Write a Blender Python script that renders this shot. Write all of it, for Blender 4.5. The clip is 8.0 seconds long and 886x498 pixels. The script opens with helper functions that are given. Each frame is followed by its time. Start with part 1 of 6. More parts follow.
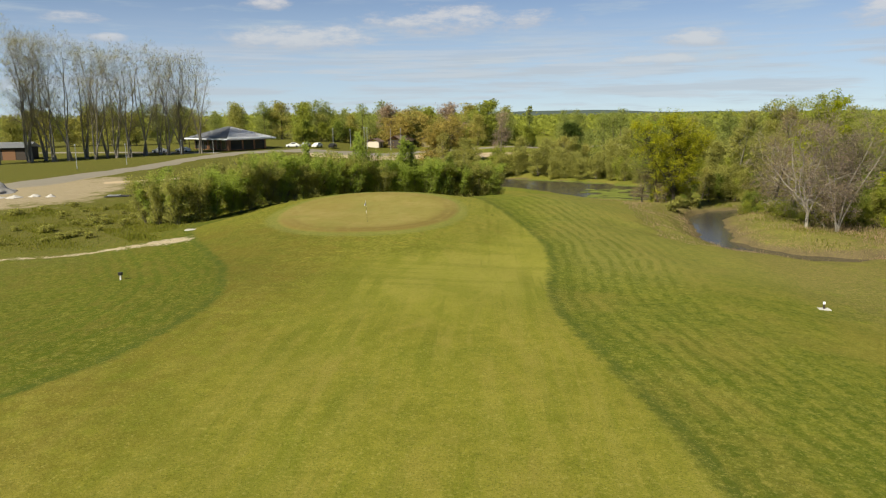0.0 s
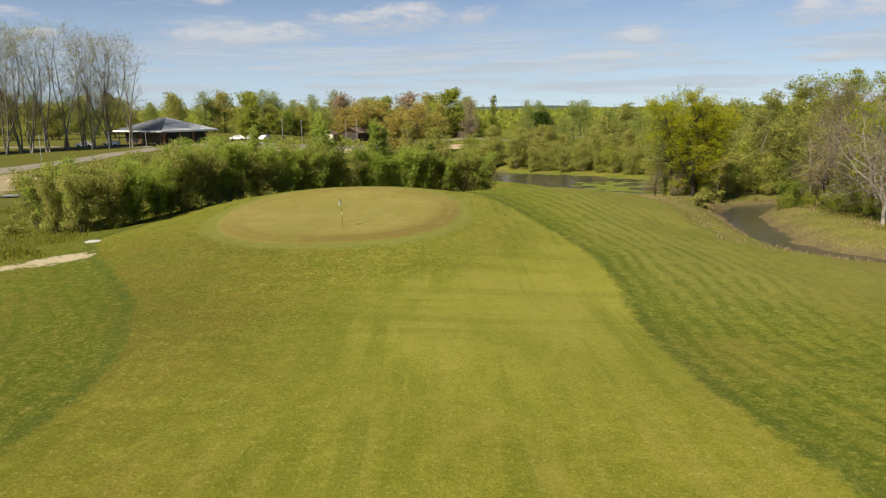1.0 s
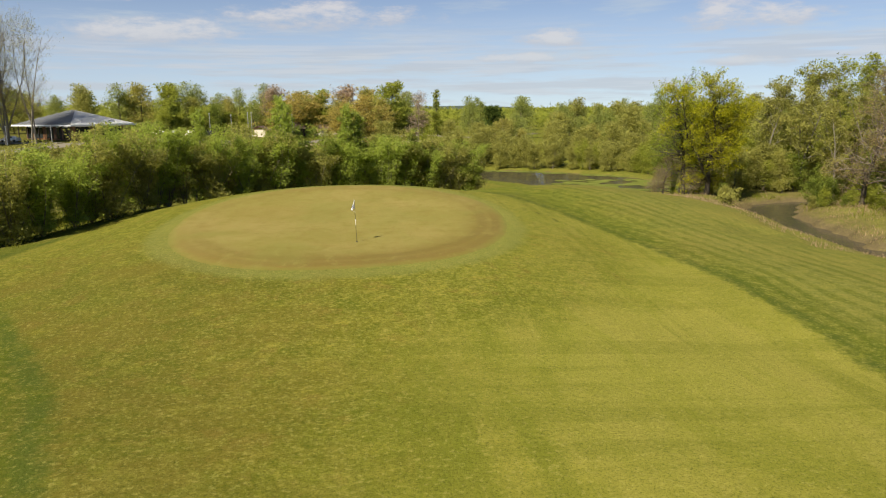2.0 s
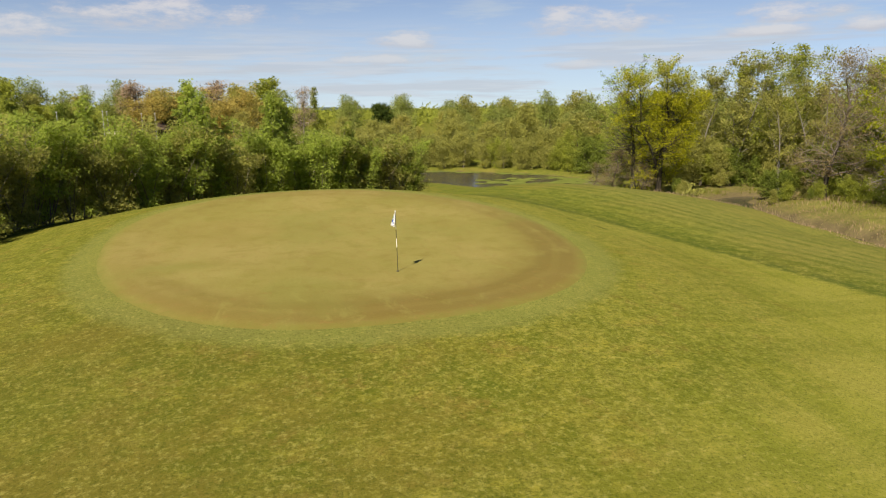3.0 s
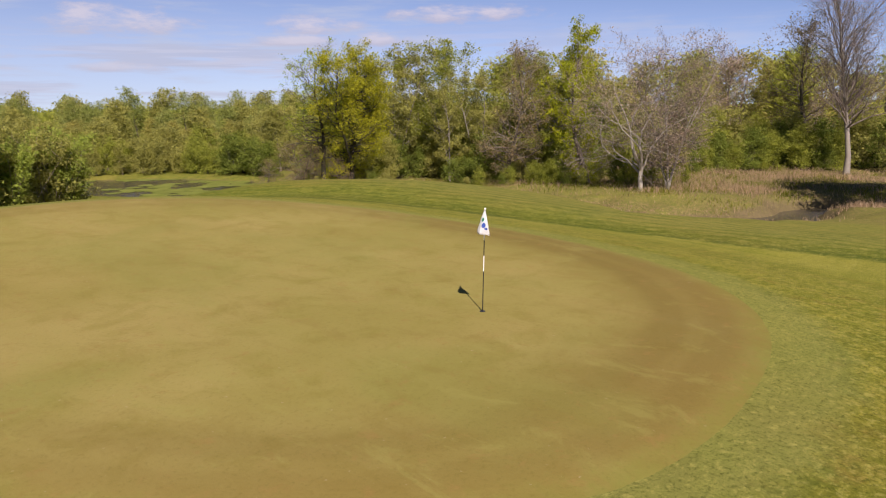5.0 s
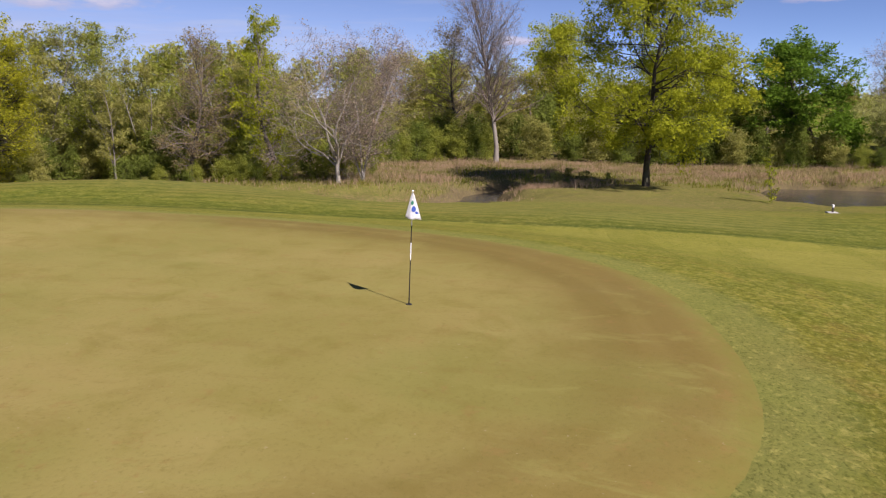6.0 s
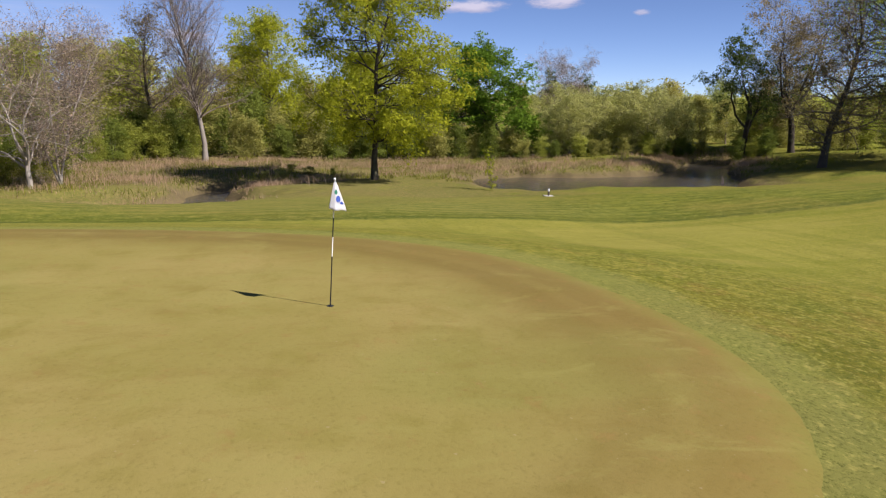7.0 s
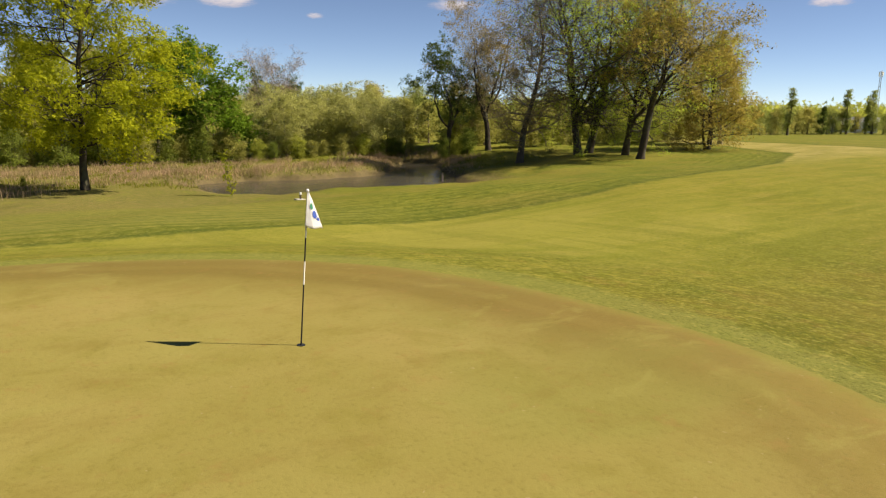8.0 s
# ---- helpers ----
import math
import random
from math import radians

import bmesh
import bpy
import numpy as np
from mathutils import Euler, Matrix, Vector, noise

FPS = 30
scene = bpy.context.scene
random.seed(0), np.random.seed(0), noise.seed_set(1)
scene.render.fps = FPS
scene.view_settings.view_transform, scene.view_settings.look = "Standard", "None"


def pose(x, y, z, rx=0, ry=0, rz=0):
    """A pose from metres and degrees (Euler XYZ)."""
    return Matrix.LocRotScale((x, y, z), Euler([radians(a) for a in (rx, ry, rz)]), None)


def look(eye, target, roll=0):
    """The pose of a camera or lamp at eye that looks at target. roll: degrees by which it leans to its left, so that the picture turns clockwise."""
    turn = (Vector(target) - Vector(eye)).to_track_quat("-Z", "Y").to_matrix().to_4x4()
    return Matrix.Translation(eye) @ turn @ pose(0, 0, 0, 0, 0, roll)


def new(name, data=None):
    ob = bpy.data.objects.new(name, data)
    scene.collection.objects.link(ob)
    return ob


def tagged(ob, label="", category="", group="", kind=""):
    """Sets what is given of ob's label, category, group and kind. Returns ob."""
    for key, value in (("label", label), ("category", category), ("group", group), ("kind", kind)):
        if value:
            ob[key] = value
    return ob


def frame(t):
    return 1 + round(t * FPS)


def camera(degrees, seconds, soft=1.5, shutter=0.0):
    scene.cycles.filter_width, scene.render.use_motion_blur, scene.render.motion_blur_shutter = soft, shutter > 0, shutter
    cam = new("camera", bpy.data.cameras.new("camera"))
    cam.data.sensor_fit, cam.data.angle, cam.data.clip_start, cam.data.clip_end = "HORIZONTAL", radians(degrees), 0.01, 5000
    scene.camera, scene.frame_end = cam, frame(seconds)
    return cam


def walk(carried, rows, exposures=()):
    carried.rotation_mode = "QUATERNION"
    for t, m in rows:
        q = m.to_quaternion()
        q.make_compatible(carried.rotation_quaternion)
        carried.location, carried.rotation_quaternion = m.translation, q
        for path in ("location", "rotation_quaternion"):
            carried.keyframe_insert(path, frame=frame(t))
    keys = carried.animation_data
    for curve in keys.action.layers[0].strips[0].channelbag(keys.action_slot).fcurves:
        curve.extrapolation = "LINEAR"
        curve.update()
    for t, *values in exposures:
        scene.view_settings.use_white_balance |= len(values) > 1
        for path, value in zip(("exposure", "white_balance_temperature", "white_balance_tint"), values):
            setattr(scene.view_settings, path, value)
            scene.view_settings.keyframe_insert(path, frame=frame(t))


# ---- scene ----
cam = camera(63.5, 8.0, soft=1.2)
PATH = [
    (0, (2.205, -4.562, 10.434), (2.078, -2.601, 10.064), -0.8),
    (0.5, (-0.224, 4.943, 9.131), (-0.296, 6.907, 8.755), -0.8),
    (1, (-2.964, 14.216, 8.181), (-2.951, 16.179, 7.8), -1.0),
    (1.2, (-4.137, 17.385, 7.949), (-4.088, 19.347, 7.566), -0.8),
    (2.3, (-11.68, 33.271, 6.145), (-11.352, 35.206, 5.762), -0.8),
    (2.5, (-12.962, 35.777, 5.972), (-12.555, 37.697, 5.589), -0.8),
    (3, (-15.796, 41.455, 5.572), (-15.193, 43.323, 5.188), -0.9),
    (3.5, (-17.75, 46.168, 5.083), (-16.928, 47.951, 4.701), -1.0),
    (4, (-19.495, 50.517, 4.753), (-18.426, 52.163, 4.367), -0.9),
    (4.2, (-19.991, 51.972, 4.682), (-18.833, 53.557, 4.294), -0.95),
    (5.3, (-21.983, 59.099, 3.958), (-20.265, 60.044, 3.565), -0.7),
    (5.5, (-22.247, 60.255, 3.886), (-20.436, 61.005, 3.488), -0.5),
    (6, (-22.382, 62.59, 3.716), (-20.446, 62.892, 3.313), -0.3),
    (6.5, (-22.152, 64.692, 3.524), (-20.198, 64.562, 3.117), 0.0),
    (7, (-21.375, 66.596, 3.406), (-19.494, 66.052, 2.999), 0.4),
    (7.5, (-19.962, 68.319, 3.324), (-18.235, 67.395, 2.92), 0.6),
    (8, (-18.132, 69.865, 3.283), (-16.649, 68.582, 2.889), 0.9),
]


def plan_rows():
    return [(t, look(eye, aim, roll)) for t, eye, aim, roll in PATH]


# the camera's exposure and white balance drift a little as it turns towards the sun
walk(cam, plan_rows(), [(0.0, 1.20, 6750, 5), (2.5, 1.28, 6950, 9), (4.0, 1.24, 6900, 12), (5.5, 1.16, 6250, 29), (6.6, 1.25, 5980, 24), (7.5, 1.36, 6600, 19), (8.0, 1.42, 7300, 13)])

# ---- world, sun, exposure ----
SUN_FROM = Vector((-0.474, -0.548, 0.687)).normalized()
scene.view_settings.exposure = 1.3


CLOUDS = [(-3.0, 6.8, 6.1, 0.9), (-29.8, 6.8, 1.5, 0.4), (-27.7, 5.6, 0.9, 0.3), (-16.8, 8.1, 1.6, 0.4), (-14.0, 5.6, 5.1, 0.9),
          (15.1, 5.2, 2.1, 0.5), (14.7, 3.7, 5.2, 0.3), (29.6, 6.0, 4.1, 0.9), (42.8, 6.0, 2.7, 0.6), (41.9, 5.0, 2.5, 0.4),
          (47.6, 5.1, 2.2, 0.4), (54.5, 6.8, 4.0, 0.6), (15.8, 5.0, 1.6, 0.5), (29.1, 3.1, 2.6, 0.3), (86.9, 4.5, 1.7, 0.3),
          (108.0, 6.9, 2.4, 0.4), (114.4, 7.1, 1.6, 0.4), (120.9, 6.4, 0.5, 0.2), (131.6, 7.4, 1.6, 0.4), (157.9, 7.2, 1.0, 0.3)]


def build_world():
    w = bpy.data.worlds.new("sky")
    scene.world = w
    w.use_nodes = True
    nt = w.node_tree
    nt.nodes.clear()
    N, L = nt.nodes.new, nt.links.new
    out, bg = N("ShaderNodeOutputWorld"), N("ShaderNodeBackground")
    sky = N("ShaderNodeTexSky")
    sky.sky_type = "NISHITA"
    sky.sun_disc = False
    sky.sun_elevation = math.asin(SUN_FROM.z)
    sky.sun_rotation = math.atan2(SUN_FROM.x, SUN_FROM.y)
    sky.altitude = 2600
    sky.air_density, sky.dust_density, sky.ozone_density = 0.59, 0.0, 2.6
    # compass bearing and height above the horizon, in degrees
    co = N("ShaderNodeTexCoord")
    sep = N("ShaderNodeSeparateXYZ")
    L(co.outputs["Generated"], sep.inputs[0])

    def calc(op, p, q=0.0, r=0.0):
        n = N("ShaderNodeMath")
        n.operation = op
        for sock, v in zip(n.inputs, (p, q, r)):
            if isinstance(v, bpy.types.NodeSocket):
                L(v, sock)
            else:
                sock.default_value = v
        return n.outputs[0]

    def ramp(v, lo, hi):
        n = N("ShaderNodeMapRange")
        L(v, n.inputs["Value"])
        n.inputs["From Min"].default_value, n.inputs["From Max"].default_value = lo, hi
        n.interpolation_type = "SMOOTHSTEP"
        return n.outputs[0]

    def puff(sx, sy, scale, detail, rough=0.6):
        v, n = N("ShaderNodeCombineXYZ"), N("ShaderNodeTexNoise")
        L(calc("MULTIPLY", az, sx), v.inputs[0])
        L(calc("MULTIPLY", el, sy), v.inputs[1])
        v.inputs[2].default_value = 1.7
        L(v.outputs[0], n.inputs["Vector"])
        n.inputs["Scale"].default_value, n.inputs["Detail"].default_value, n.inputs["Roughness"].default_value = scale, detail, rough
        return calc("SUBTRACT", n.outputs[0], 0.5)

    def blend(f, p, q):
        n = N("ShaderNodeMix")
        n.data_type = "RGBA"
        L(f, n.inputs[0])
        for sock, v in ((n.inputs[6], p), (n.inputs[7], q)):
            if isinstance(v, bpy.types.NodeSocket):
                L(v, sock)
            else:
                sock.default_value = (*v, 1)
        return n.outputs[2]
    az = calc("MULTIPLY", calc("ARCTAN2", sep.outputs["X"], sep.outputs["Y"]), 57.296)
    el = calc("MULTIPLY", calc("ARCSINE", sep.outputs["Z"]), 57.296)
    lump = puff(0.30, 0.9, 1.0, 5, 0.65)
    # single flat-bottomed cumulus clouds: bearing, height, half width, half height
    body, crest = -9.0, -9.0
    for a0, e0, w, h in CLOUDS:
        u = calc("DIVIDE", calc("SUBTRACT", az, a0), w * 1.5)
        v = calc("DIVIDE", calc("SUBTRACT", el, e0), h * 1.65)
        v = calc("MAXIMUM", v, calc("MULTIPLY", v, -1.5))
        uu = calc("MULTIPLY", u, u)
        body = calc("MAXIMUM", body, calc("SUBTRACT", calc("MULTIPLY_ADD", v, calc("MULTIPLY", v, -1.0), 1.0), uu))
        t = calc("DIVIDE", calc("SUBTRACT", el, e0 + 0.5 * h), h * 1.2)
        crest = calc("MAXIMUM", crest, calc("SUBTRACT", calc("MULTIPLY_ADD", t, calc("MULTIPLY", t, -1.0), 0.9), uu))
    dens = calc("MULTIPLY", ramp(calc("MULTIPLY_ADD", lump, 3.4, body), 0.0, 1.15), 0.80)
    lit = ramp(calc("MULTIPLY_ADD", lump, 2.6, crest), 0.1, 1.1)
    # long thin sheets low in the north
    thin = ramp(calc("ADD", puff(0.05, 0.75, 1.0, 4), calc("MULTIPLY", puff(0.16, 1.9, 1.0, 4), 0.7)), -0.10, 0.12)
    thin = calc("MULTIPLY", thin, calc("MULTIPLY", ramp(el, 7.5, 3.0), ramp(sep.outputs["Y"], 0.05, 0.75)))
    wisp = calc("MULTIPLY", ramp(puff(0.10, 0.8, 1.0, 5), -0.02, 0.20), calc("MULTIPLY", ramp(el, 13.0, 5.0), ramp(sep.outputs["Y"], -0.2, 0.7)))
    layer = blend(calc("MULTIPLY", wisp, 0.55), sky.outputs[0], (4.7, 5.25, 5.8))
    layer = blend(calc("MULTIPLY", thin, 0.70), layer, blend(ramp(puff(0.12, 2.4, 1.0, 3), -0.06, 0.10), (4.0, 4.0, 4.7), (5.5, 5.3, 5.8)))
    cloud = blend(lit, (4.6, 4.4, 5.0), (6.4, 6.0, 6.2))
    mix_out = blend(dens, layer, cloud)
    low = N("ShaderNodeMapRange")
    L(sep.outputs["Z"], low.inputs["Value"])
    low.inputs["From Min"].default_value, low.inputs["From Max"].default_value = 0.24, 0.0
    low.interpolation_type = "SMOOTHSTEP"
    north = N("ShaderNodeMapRange")
    L(sep.outputs["Y"], north.inputs["Value"])
    north.inputs["From Min"].default_value, north.inputs["From Max"].default_value = -0.3, 0.9
    north.inputs["To Min"].default_value, north.inputs["To Max"].default_value = 0.0, 0.70
    veil = N("ShaderNodeMath")
    veil.operation = "MULTIPLY"
    L(low.outputs[0], veil.inputs[0])
    L(north.outputs[0], veil.inputs[1])
    hazy = N("ShaderNodeMix")
    hazy.data_type = "RGBA"
    L(veil.outputs[0], hazy.inputs[0])
    L(mix_out, hazy.inputs[6])
    hazy.inputs[7].default_value = (4.5, 5.25, 6.1, 1)
    L(hazy.outputs[2], bg.inputs["Color"])
    bg.inputs["Strength"].default_value = 0.05
    L(bg.outputs[0], out.inputs["Surface"])


build_world()
sun = new("sun", bpy.data.lights.new("sun", "SUN"))
sun.data.energy, sun.data.angle, sun.data.color = 3.6, radians(0.53), (1.0, 0.93, 0.80)
sun.matrix_world = look(SUN_FROM * 100, (0, 0, 0))


# ---- materials ----
class Mat:
    """A small node builder: each method returns an output socket."""

    def __init__(self, name):
        self.m = bpy.data.materials.new(name)
        self.m.use_nodes = True
        self.nt = self.m.node_tree
        self.nt.nodes.clear()
        self.out = self.node("ShaderNodeOutputMaterial")

    def node(self, kind):
        return self.nt.nodes.new(kind)

    def put(self, sock, v):
        if isinstance(v, bpy.types.NodeSocket):
            self.nt.links.new(v, sock)
        elif isinstance(v, (tuple, list)) and len(v) == 3 and sock.type == "RGBA":
            sock.default_value = (*v, 1)
        else:
            sock.default_value = v

    def math(self, op, a, b=0.0, c=0.0):
        n = self.node("ShaderNodeMath")
        n.operation = op
        for s, v in zip(n.inputs, (a, b, c)):
            self.put(s, v)
        return n.outputs[0]

    def pos(self, scale=(1, 1, 1), own=False):
        if own:
            s = self.node("ShaderNodeTexCoord").outputs["Object"]
        else:
            s = self.node("ShaderNodeNewGeometry").outputs["Position"]
        n = self.node("ShaderNodeMapping")
        self.put(n.inputs["Vector"], s)
        n.inputs["Scale"].default_value = scale
        return n.outputs[0]

    def noise(self, scale, detail=3, rough=0.55, vec=None, warp=0.0):
        n = self.node("ShaderNodeTexNoise")
        self.put(n.inputs["Vector"], vec if vec is not None else self.pos())
        n.inputs["Scale"].default_value = scale
        n.inputs["Detail"].default_value = detail
        n.inputs["Roughness"].default_value = rough
        n.inputs["Distortion"].default_value = warp
        return n.outputs[0]

    def step(self, v, a, b, smooth=True):
        n = self.node("ShaderNodeMapRange")
        self.put(n.inputs["Value"], v)
        n.inputs["From Min"].default_value, n.inputs["From Max"].default_value = a, b
        if smooth:
            n.interpolation_type = "SMOOTHSTEP"
        return n.outputs[0]

    def mix(self, f, a, b, blend="MIX"):
        n = self.node("ShaderNodeMix")
        n.data_type, n.blend_type = "RGBA", blend
        self.put(n.inputs[0], f)
        self.put(n.inputs[6], a)
        self.put(n.inputs[7], b)
        return n.outputs[2]

    def attr(self, name):
        n = self.node("ShaderNodeAttribute")
        n.attribute_name = name
        return n.outputs["Fac"]

    def island(self):
        return self.node("ShaderNodeNewGeometry").outputs["Random Per Island"]

    def rand(self):
        return self.node("ShaderNodeObjectInfo").outputs["Random"]

    def bump(self, h, strength=0.3, dist=0.05):
        n = self.node("ShaderNodeBump")
        self.put(n.inputs["Height"], h)
        n.inputs["Strength"].default_value, n.inputs["Distance"].default_value = strength, dist
        return n.outputs[0]

    def shade(self, color, rough=0.8, metal=0.0, normal=None, spec=0.3, **more):
        n = self.node("ShaderNodeBsdfPrincipled")
        self.put(n.inputs["Base Color"], color)
        self.put(n.inputs["Roughness"], rough)
        self.put(n.inputs["Metallic"], metal)
        self.put(n.inputs["Specular IOR Level"], spec)
        if normal is not None:
            self.put(n.inputs["Normal"], normal)
        for k, v in more.items():
            self.put(n.inputs[k], v)
        self.put(self.out.inputs["Surface"], n.outputs[0])
        return self.m

    def leafy(self, color, glow, grain=0.0, open_share=0.5):
        """Thin leaves: reflect on one side, let light through to the other; grain splits each spray into single leaves with gaps."""
        d, t, mx = self.node("ShaderNodeBsdfDiffuse"), self.node("ShaderNodeBsdfTranslucent"), self.node("ShaderNodeMixShader")
        self.put(d.inputs["Color"], color)
        self.put(t.inputs["Color"], color)
        mx.inputs[0].default_value = glow
        self.put(mx.inputs[1], d.outputs[0])
        self.put(mx.inputs[2], t.outputs[0])
        last = mx.outputs[0]
        if grain:
            clear, gap = self.node("ShaderNodeBsdfTransparent"), self.node("ShaderNodeMixShader")
            self.put(gap.inputs[0], self.step(self.noise(grain, 1, 0.5, vec=self.pos(own=True)), open_share, open_share + 0.03, False))
            self.put(gap.inputs[1], clear.outputs[0])
            self.put(gap.inputs[2], last)
            last = gap.outputs[0]
        self.put(self.out.inputs["Surface"], last)
        return self.m


def paint(name, color, rough=0.6, metal=0.0, grain=0.12, scale=6.0, bump=0.1):
    m = Mat(name)
    n = m.noise(scale, 4, vec=m.pos(own=True))
    dark = tuple(c * (1 - grain * 2) for c in color)
    return m.shade(m.mix(n, dark, color), rough, metal, m.bump(n, bump, 0.01))


def leaf_material(name, a, b, c, glow=0.4, grain=0.0, open_share=0.45):
    """Leaves: colour varies leaf by leaf and in larger patches over the crown."""
    m = Mat(name)
    col = m.mix(m.island(), a, b)
    patch = m.step(m.noise(0.35, 2), 0.42, 0.68)
    col = m.mix(m.math("MULTIPLY", patch, 0.7), col, c)
    col = m.mix(m.math("MULTIPLY", m.rand(), 0.35), col, b)
    return m.leafy(col, glow, grain, open_share)


def bark_material(name, a, b):
    m = Mat(name)
    n = m.noise(3.0, 5, vec=m.pos((3, 3, 0.8), own=True))
    lich = m.step(m.noise(0.9, 3), 0.5, 0.7)
    col = m.mix(n, a, b)
    col = m.mix(m.math("MULTIPLY", lich, 0.35), col, (0.16, 0.17, 0.09))
    return m.shade(col, 0.9, normal=m.bump(n, 0.6, 0.03))


def ground_material():
    m = Mat("ground_grass")
    grit, fine, mid, big = m.noise(16, 5, 0.75), m.noise(7, 5, 0.7), m.noise(1.3, 5, 0.65), m.noise(0.13, 3)
    fair, shore, path = m.attr("d_fairway"), m.attr("d_shore"), m.attr("d_path")
    green, dry, yard, west = m.attr("d_green"), m.attr("dry"), m.attr("yard"), m.attr("west")
    tuft = m.noise(3.2, 6, 0.7, warp=0.6)
    mott = m.noise(2.3, 8, 0.78, warp=0.25)
    # rough
    rough = m.mix(m.step(mid, 0.35, 0.65), (0.068, 0.094, 0.009), (0.135, 0.140, 0.016))
    rough = m.mix(m.math("MULTIPLY", m.step(big, 0.45, 0.65), 0.7), rough, (0.165, 0.140, 0.026))
    rough = m.mix(m.math("MULTIPLY", m.step(tuft, 0.44, 0.66), 0.7), rough, (0.205, 0.195, 0.034))
    rough = m.mix(m.math("MULTIPLY", west, m.step(mott, 0.62, 0.38)), rough, (0.056, 0.068, 0.005))
    rough = m.mix(m.math("MULTIPLY", west, m.math("MULTIPLY", m.step(m.noise(0.33, 6, 0.7), 0.46, 0.60), 0.7)), rough, (0.112, 0.090, 0.018))
    rough = m.mix(m.math("MULTIPLY", west, 0.35), rough, (0.074, 0.090, 0.007))
    rough = m.mix(m.math("MULTIPLY", m.step(mott, 0.54, 0.68), 0.5), rough, (0.235, 0.210, 0.048))
    rough = m.mix(m.math("MULTIPLY", m.attr("thin"), 0.42), rough, m.mix(mott, (0.150, 0.146, 0.036), (0.230, 0.196, 0.066)))
    rough = m.mix(m.math("MULTIPLY", m.attr("lea"), 0.6), rough, m.mix(mid, (0.058, 0.062, 0.014), (0.115, 0.100, 0.030)))
    # mowing rows that follow the fairway's edge
    wob = m.math("MULTIPLY_ADD", m.noise(0.22, 3), 1.6, fair)
    row = m.math("SINE", m.math("MULTIPLY", wob, 5.6))
    row = m.math("MULTIPLY", m.step(row, -0.2, 0.7), m.step(fair, -17, -6))
    row = m.math("MULTIPLY", row, m.step(m.noise(0.45, 5, 0.7), 0.36, 0.56))
    rough = m.mix(m.math("MULTIPLY", row, 0.55), rough, (0.060, 0.084, 0.007))
    pale = m.math("MULTIPLY", west, m.math("SUBTRACT", 1.0, row))
    rough = m.mix(m.math("MULTIPLY", m.math("MULTIPLY", pale, m.step(mott, 0.40, 0.70)), 0.30), rough, (0.150, 0.128, 0.026))
    deep = m.math("MULTIPLY", m.step(fair, -3.4, -1.2), m.step(mott, 0.62, 0.40))
    rough = m.mix(m.math("MULTIPLY", deep, 0.7), rough, (0.064, 0.083, 0.008))
    lip = m.math("MULTIPLY", m.step(fair, -1.1, -0.5), m.step(m.noise(0.9, 4, 0.7), 0.35, 0.55))
    rough = m.mix(m.math("MULTIPLY", lip, 0.45), rough, (0.052, 0.070, 0.014))
    # fairway
    streak = m.noise(1.0, 5, 0.65, vec=m.pos((0.9, 0.06, 0.3)), warp=0.4)
    fw = m.mix(m.step(mid, 0.3, 0.7), (0.140, 0.140, 0.016), (0.188, 0.176, 0.024))
    fw = m.mix(m.math("MULTIPLY", m.step(streak, 0.46, 0.66), 0.55), fw, (0.205, 0.182, 0.034))
    fw = m.mix(m.math("MULTIPLY", m.step(big, 0.48, 0.68), 0.5), fw, (0.130, 0.142, 0.014))
    fw = m.mix(m.math("MULTIPLY", m.step(mott, 0.52, 0.36), 0.35), fw, (0.105, 0.112, 0.010))
    worn = m.noise(0.35, 5, 0.65, vec=m.pos((1.0, 0.35, 1.0)), warp=0.8)
    fw = m.mix(m.math("MULTIPLY", m.step(worn, 0.50, 0.66), 0.5), fw, (0.215, 0.180, 0.036))
    fw = m.mix(m.math("MULTIPLY", m.step(worn, 0.48, 0.34), 0.45), fw, (0.110, 0.128, 0.012))
    tired = m.math("MULTIPLY", m.attr("tired"), m.step(m.noise(0.8, 5, 0.7), 0.36, 0.6))
    fw = m.mix(m.math("MULTIPLY", tired, 0.80), fw, (0.100, 0.084, 0.012))
    fw = m.mix(m.math("MULTIPLY", m.attr("pale"), 0.85), fw, m.mix(m.step(worn, 0.36, 0.62), (0.200, 0.198, 0.030), (0.248, 0.232, 0.046)))
    fw = m.mix(m.math("MULTIPLY", m.attr("straw"), 0.7), fw, m.mix(m.step(worn, 0.34, 0.62), (0.205, 0.180, 0.050), (0.300, 0.245, 0.090)))
    # mottled apron round the green
    cross = m.noise(1.0, 4, 0.6, vec=m.pos((0.05, 0.75, 0.3)), warp=0.3)
    fw = m.mix(m.math("MULTIPLY", m.math("MULTIPLY", m.step(cross, 0.50, 0.60), m.attr("approach")), 0.28), fw, (0.100, 0.112, 0.011))
    wheel = m.noise(1.0, 3, 0.5, vec=m.pos((1.1, 0.018, 0.3)), warp=0.2)
    fw = m.mix(m.math("MULTIPLY", m.math("MULTIPLY", m.step(wheel, 0.55, 0.62), m.step(m.noise(0.12, 3), 0.40, 0.60)), 0.42), fw, (0.098, 0.112, 0.010))
    near = m.math("MULTIPLY", m.attr("mottled"), m.step(green, 0.1, 0.8))
    ring = m.math("SINE", m.math("MULTIPLY_ADD", m.noise(0.30, 3), 5.0, m.math("MULTIPLY", green, 1.15)))
    ring = m.math("MULTIPLY", m.math("MULTIPLY", m.step(ring, 0.1, 0.9), near), m.step(m.noise(0.17, 3), 0.42, 0.58))
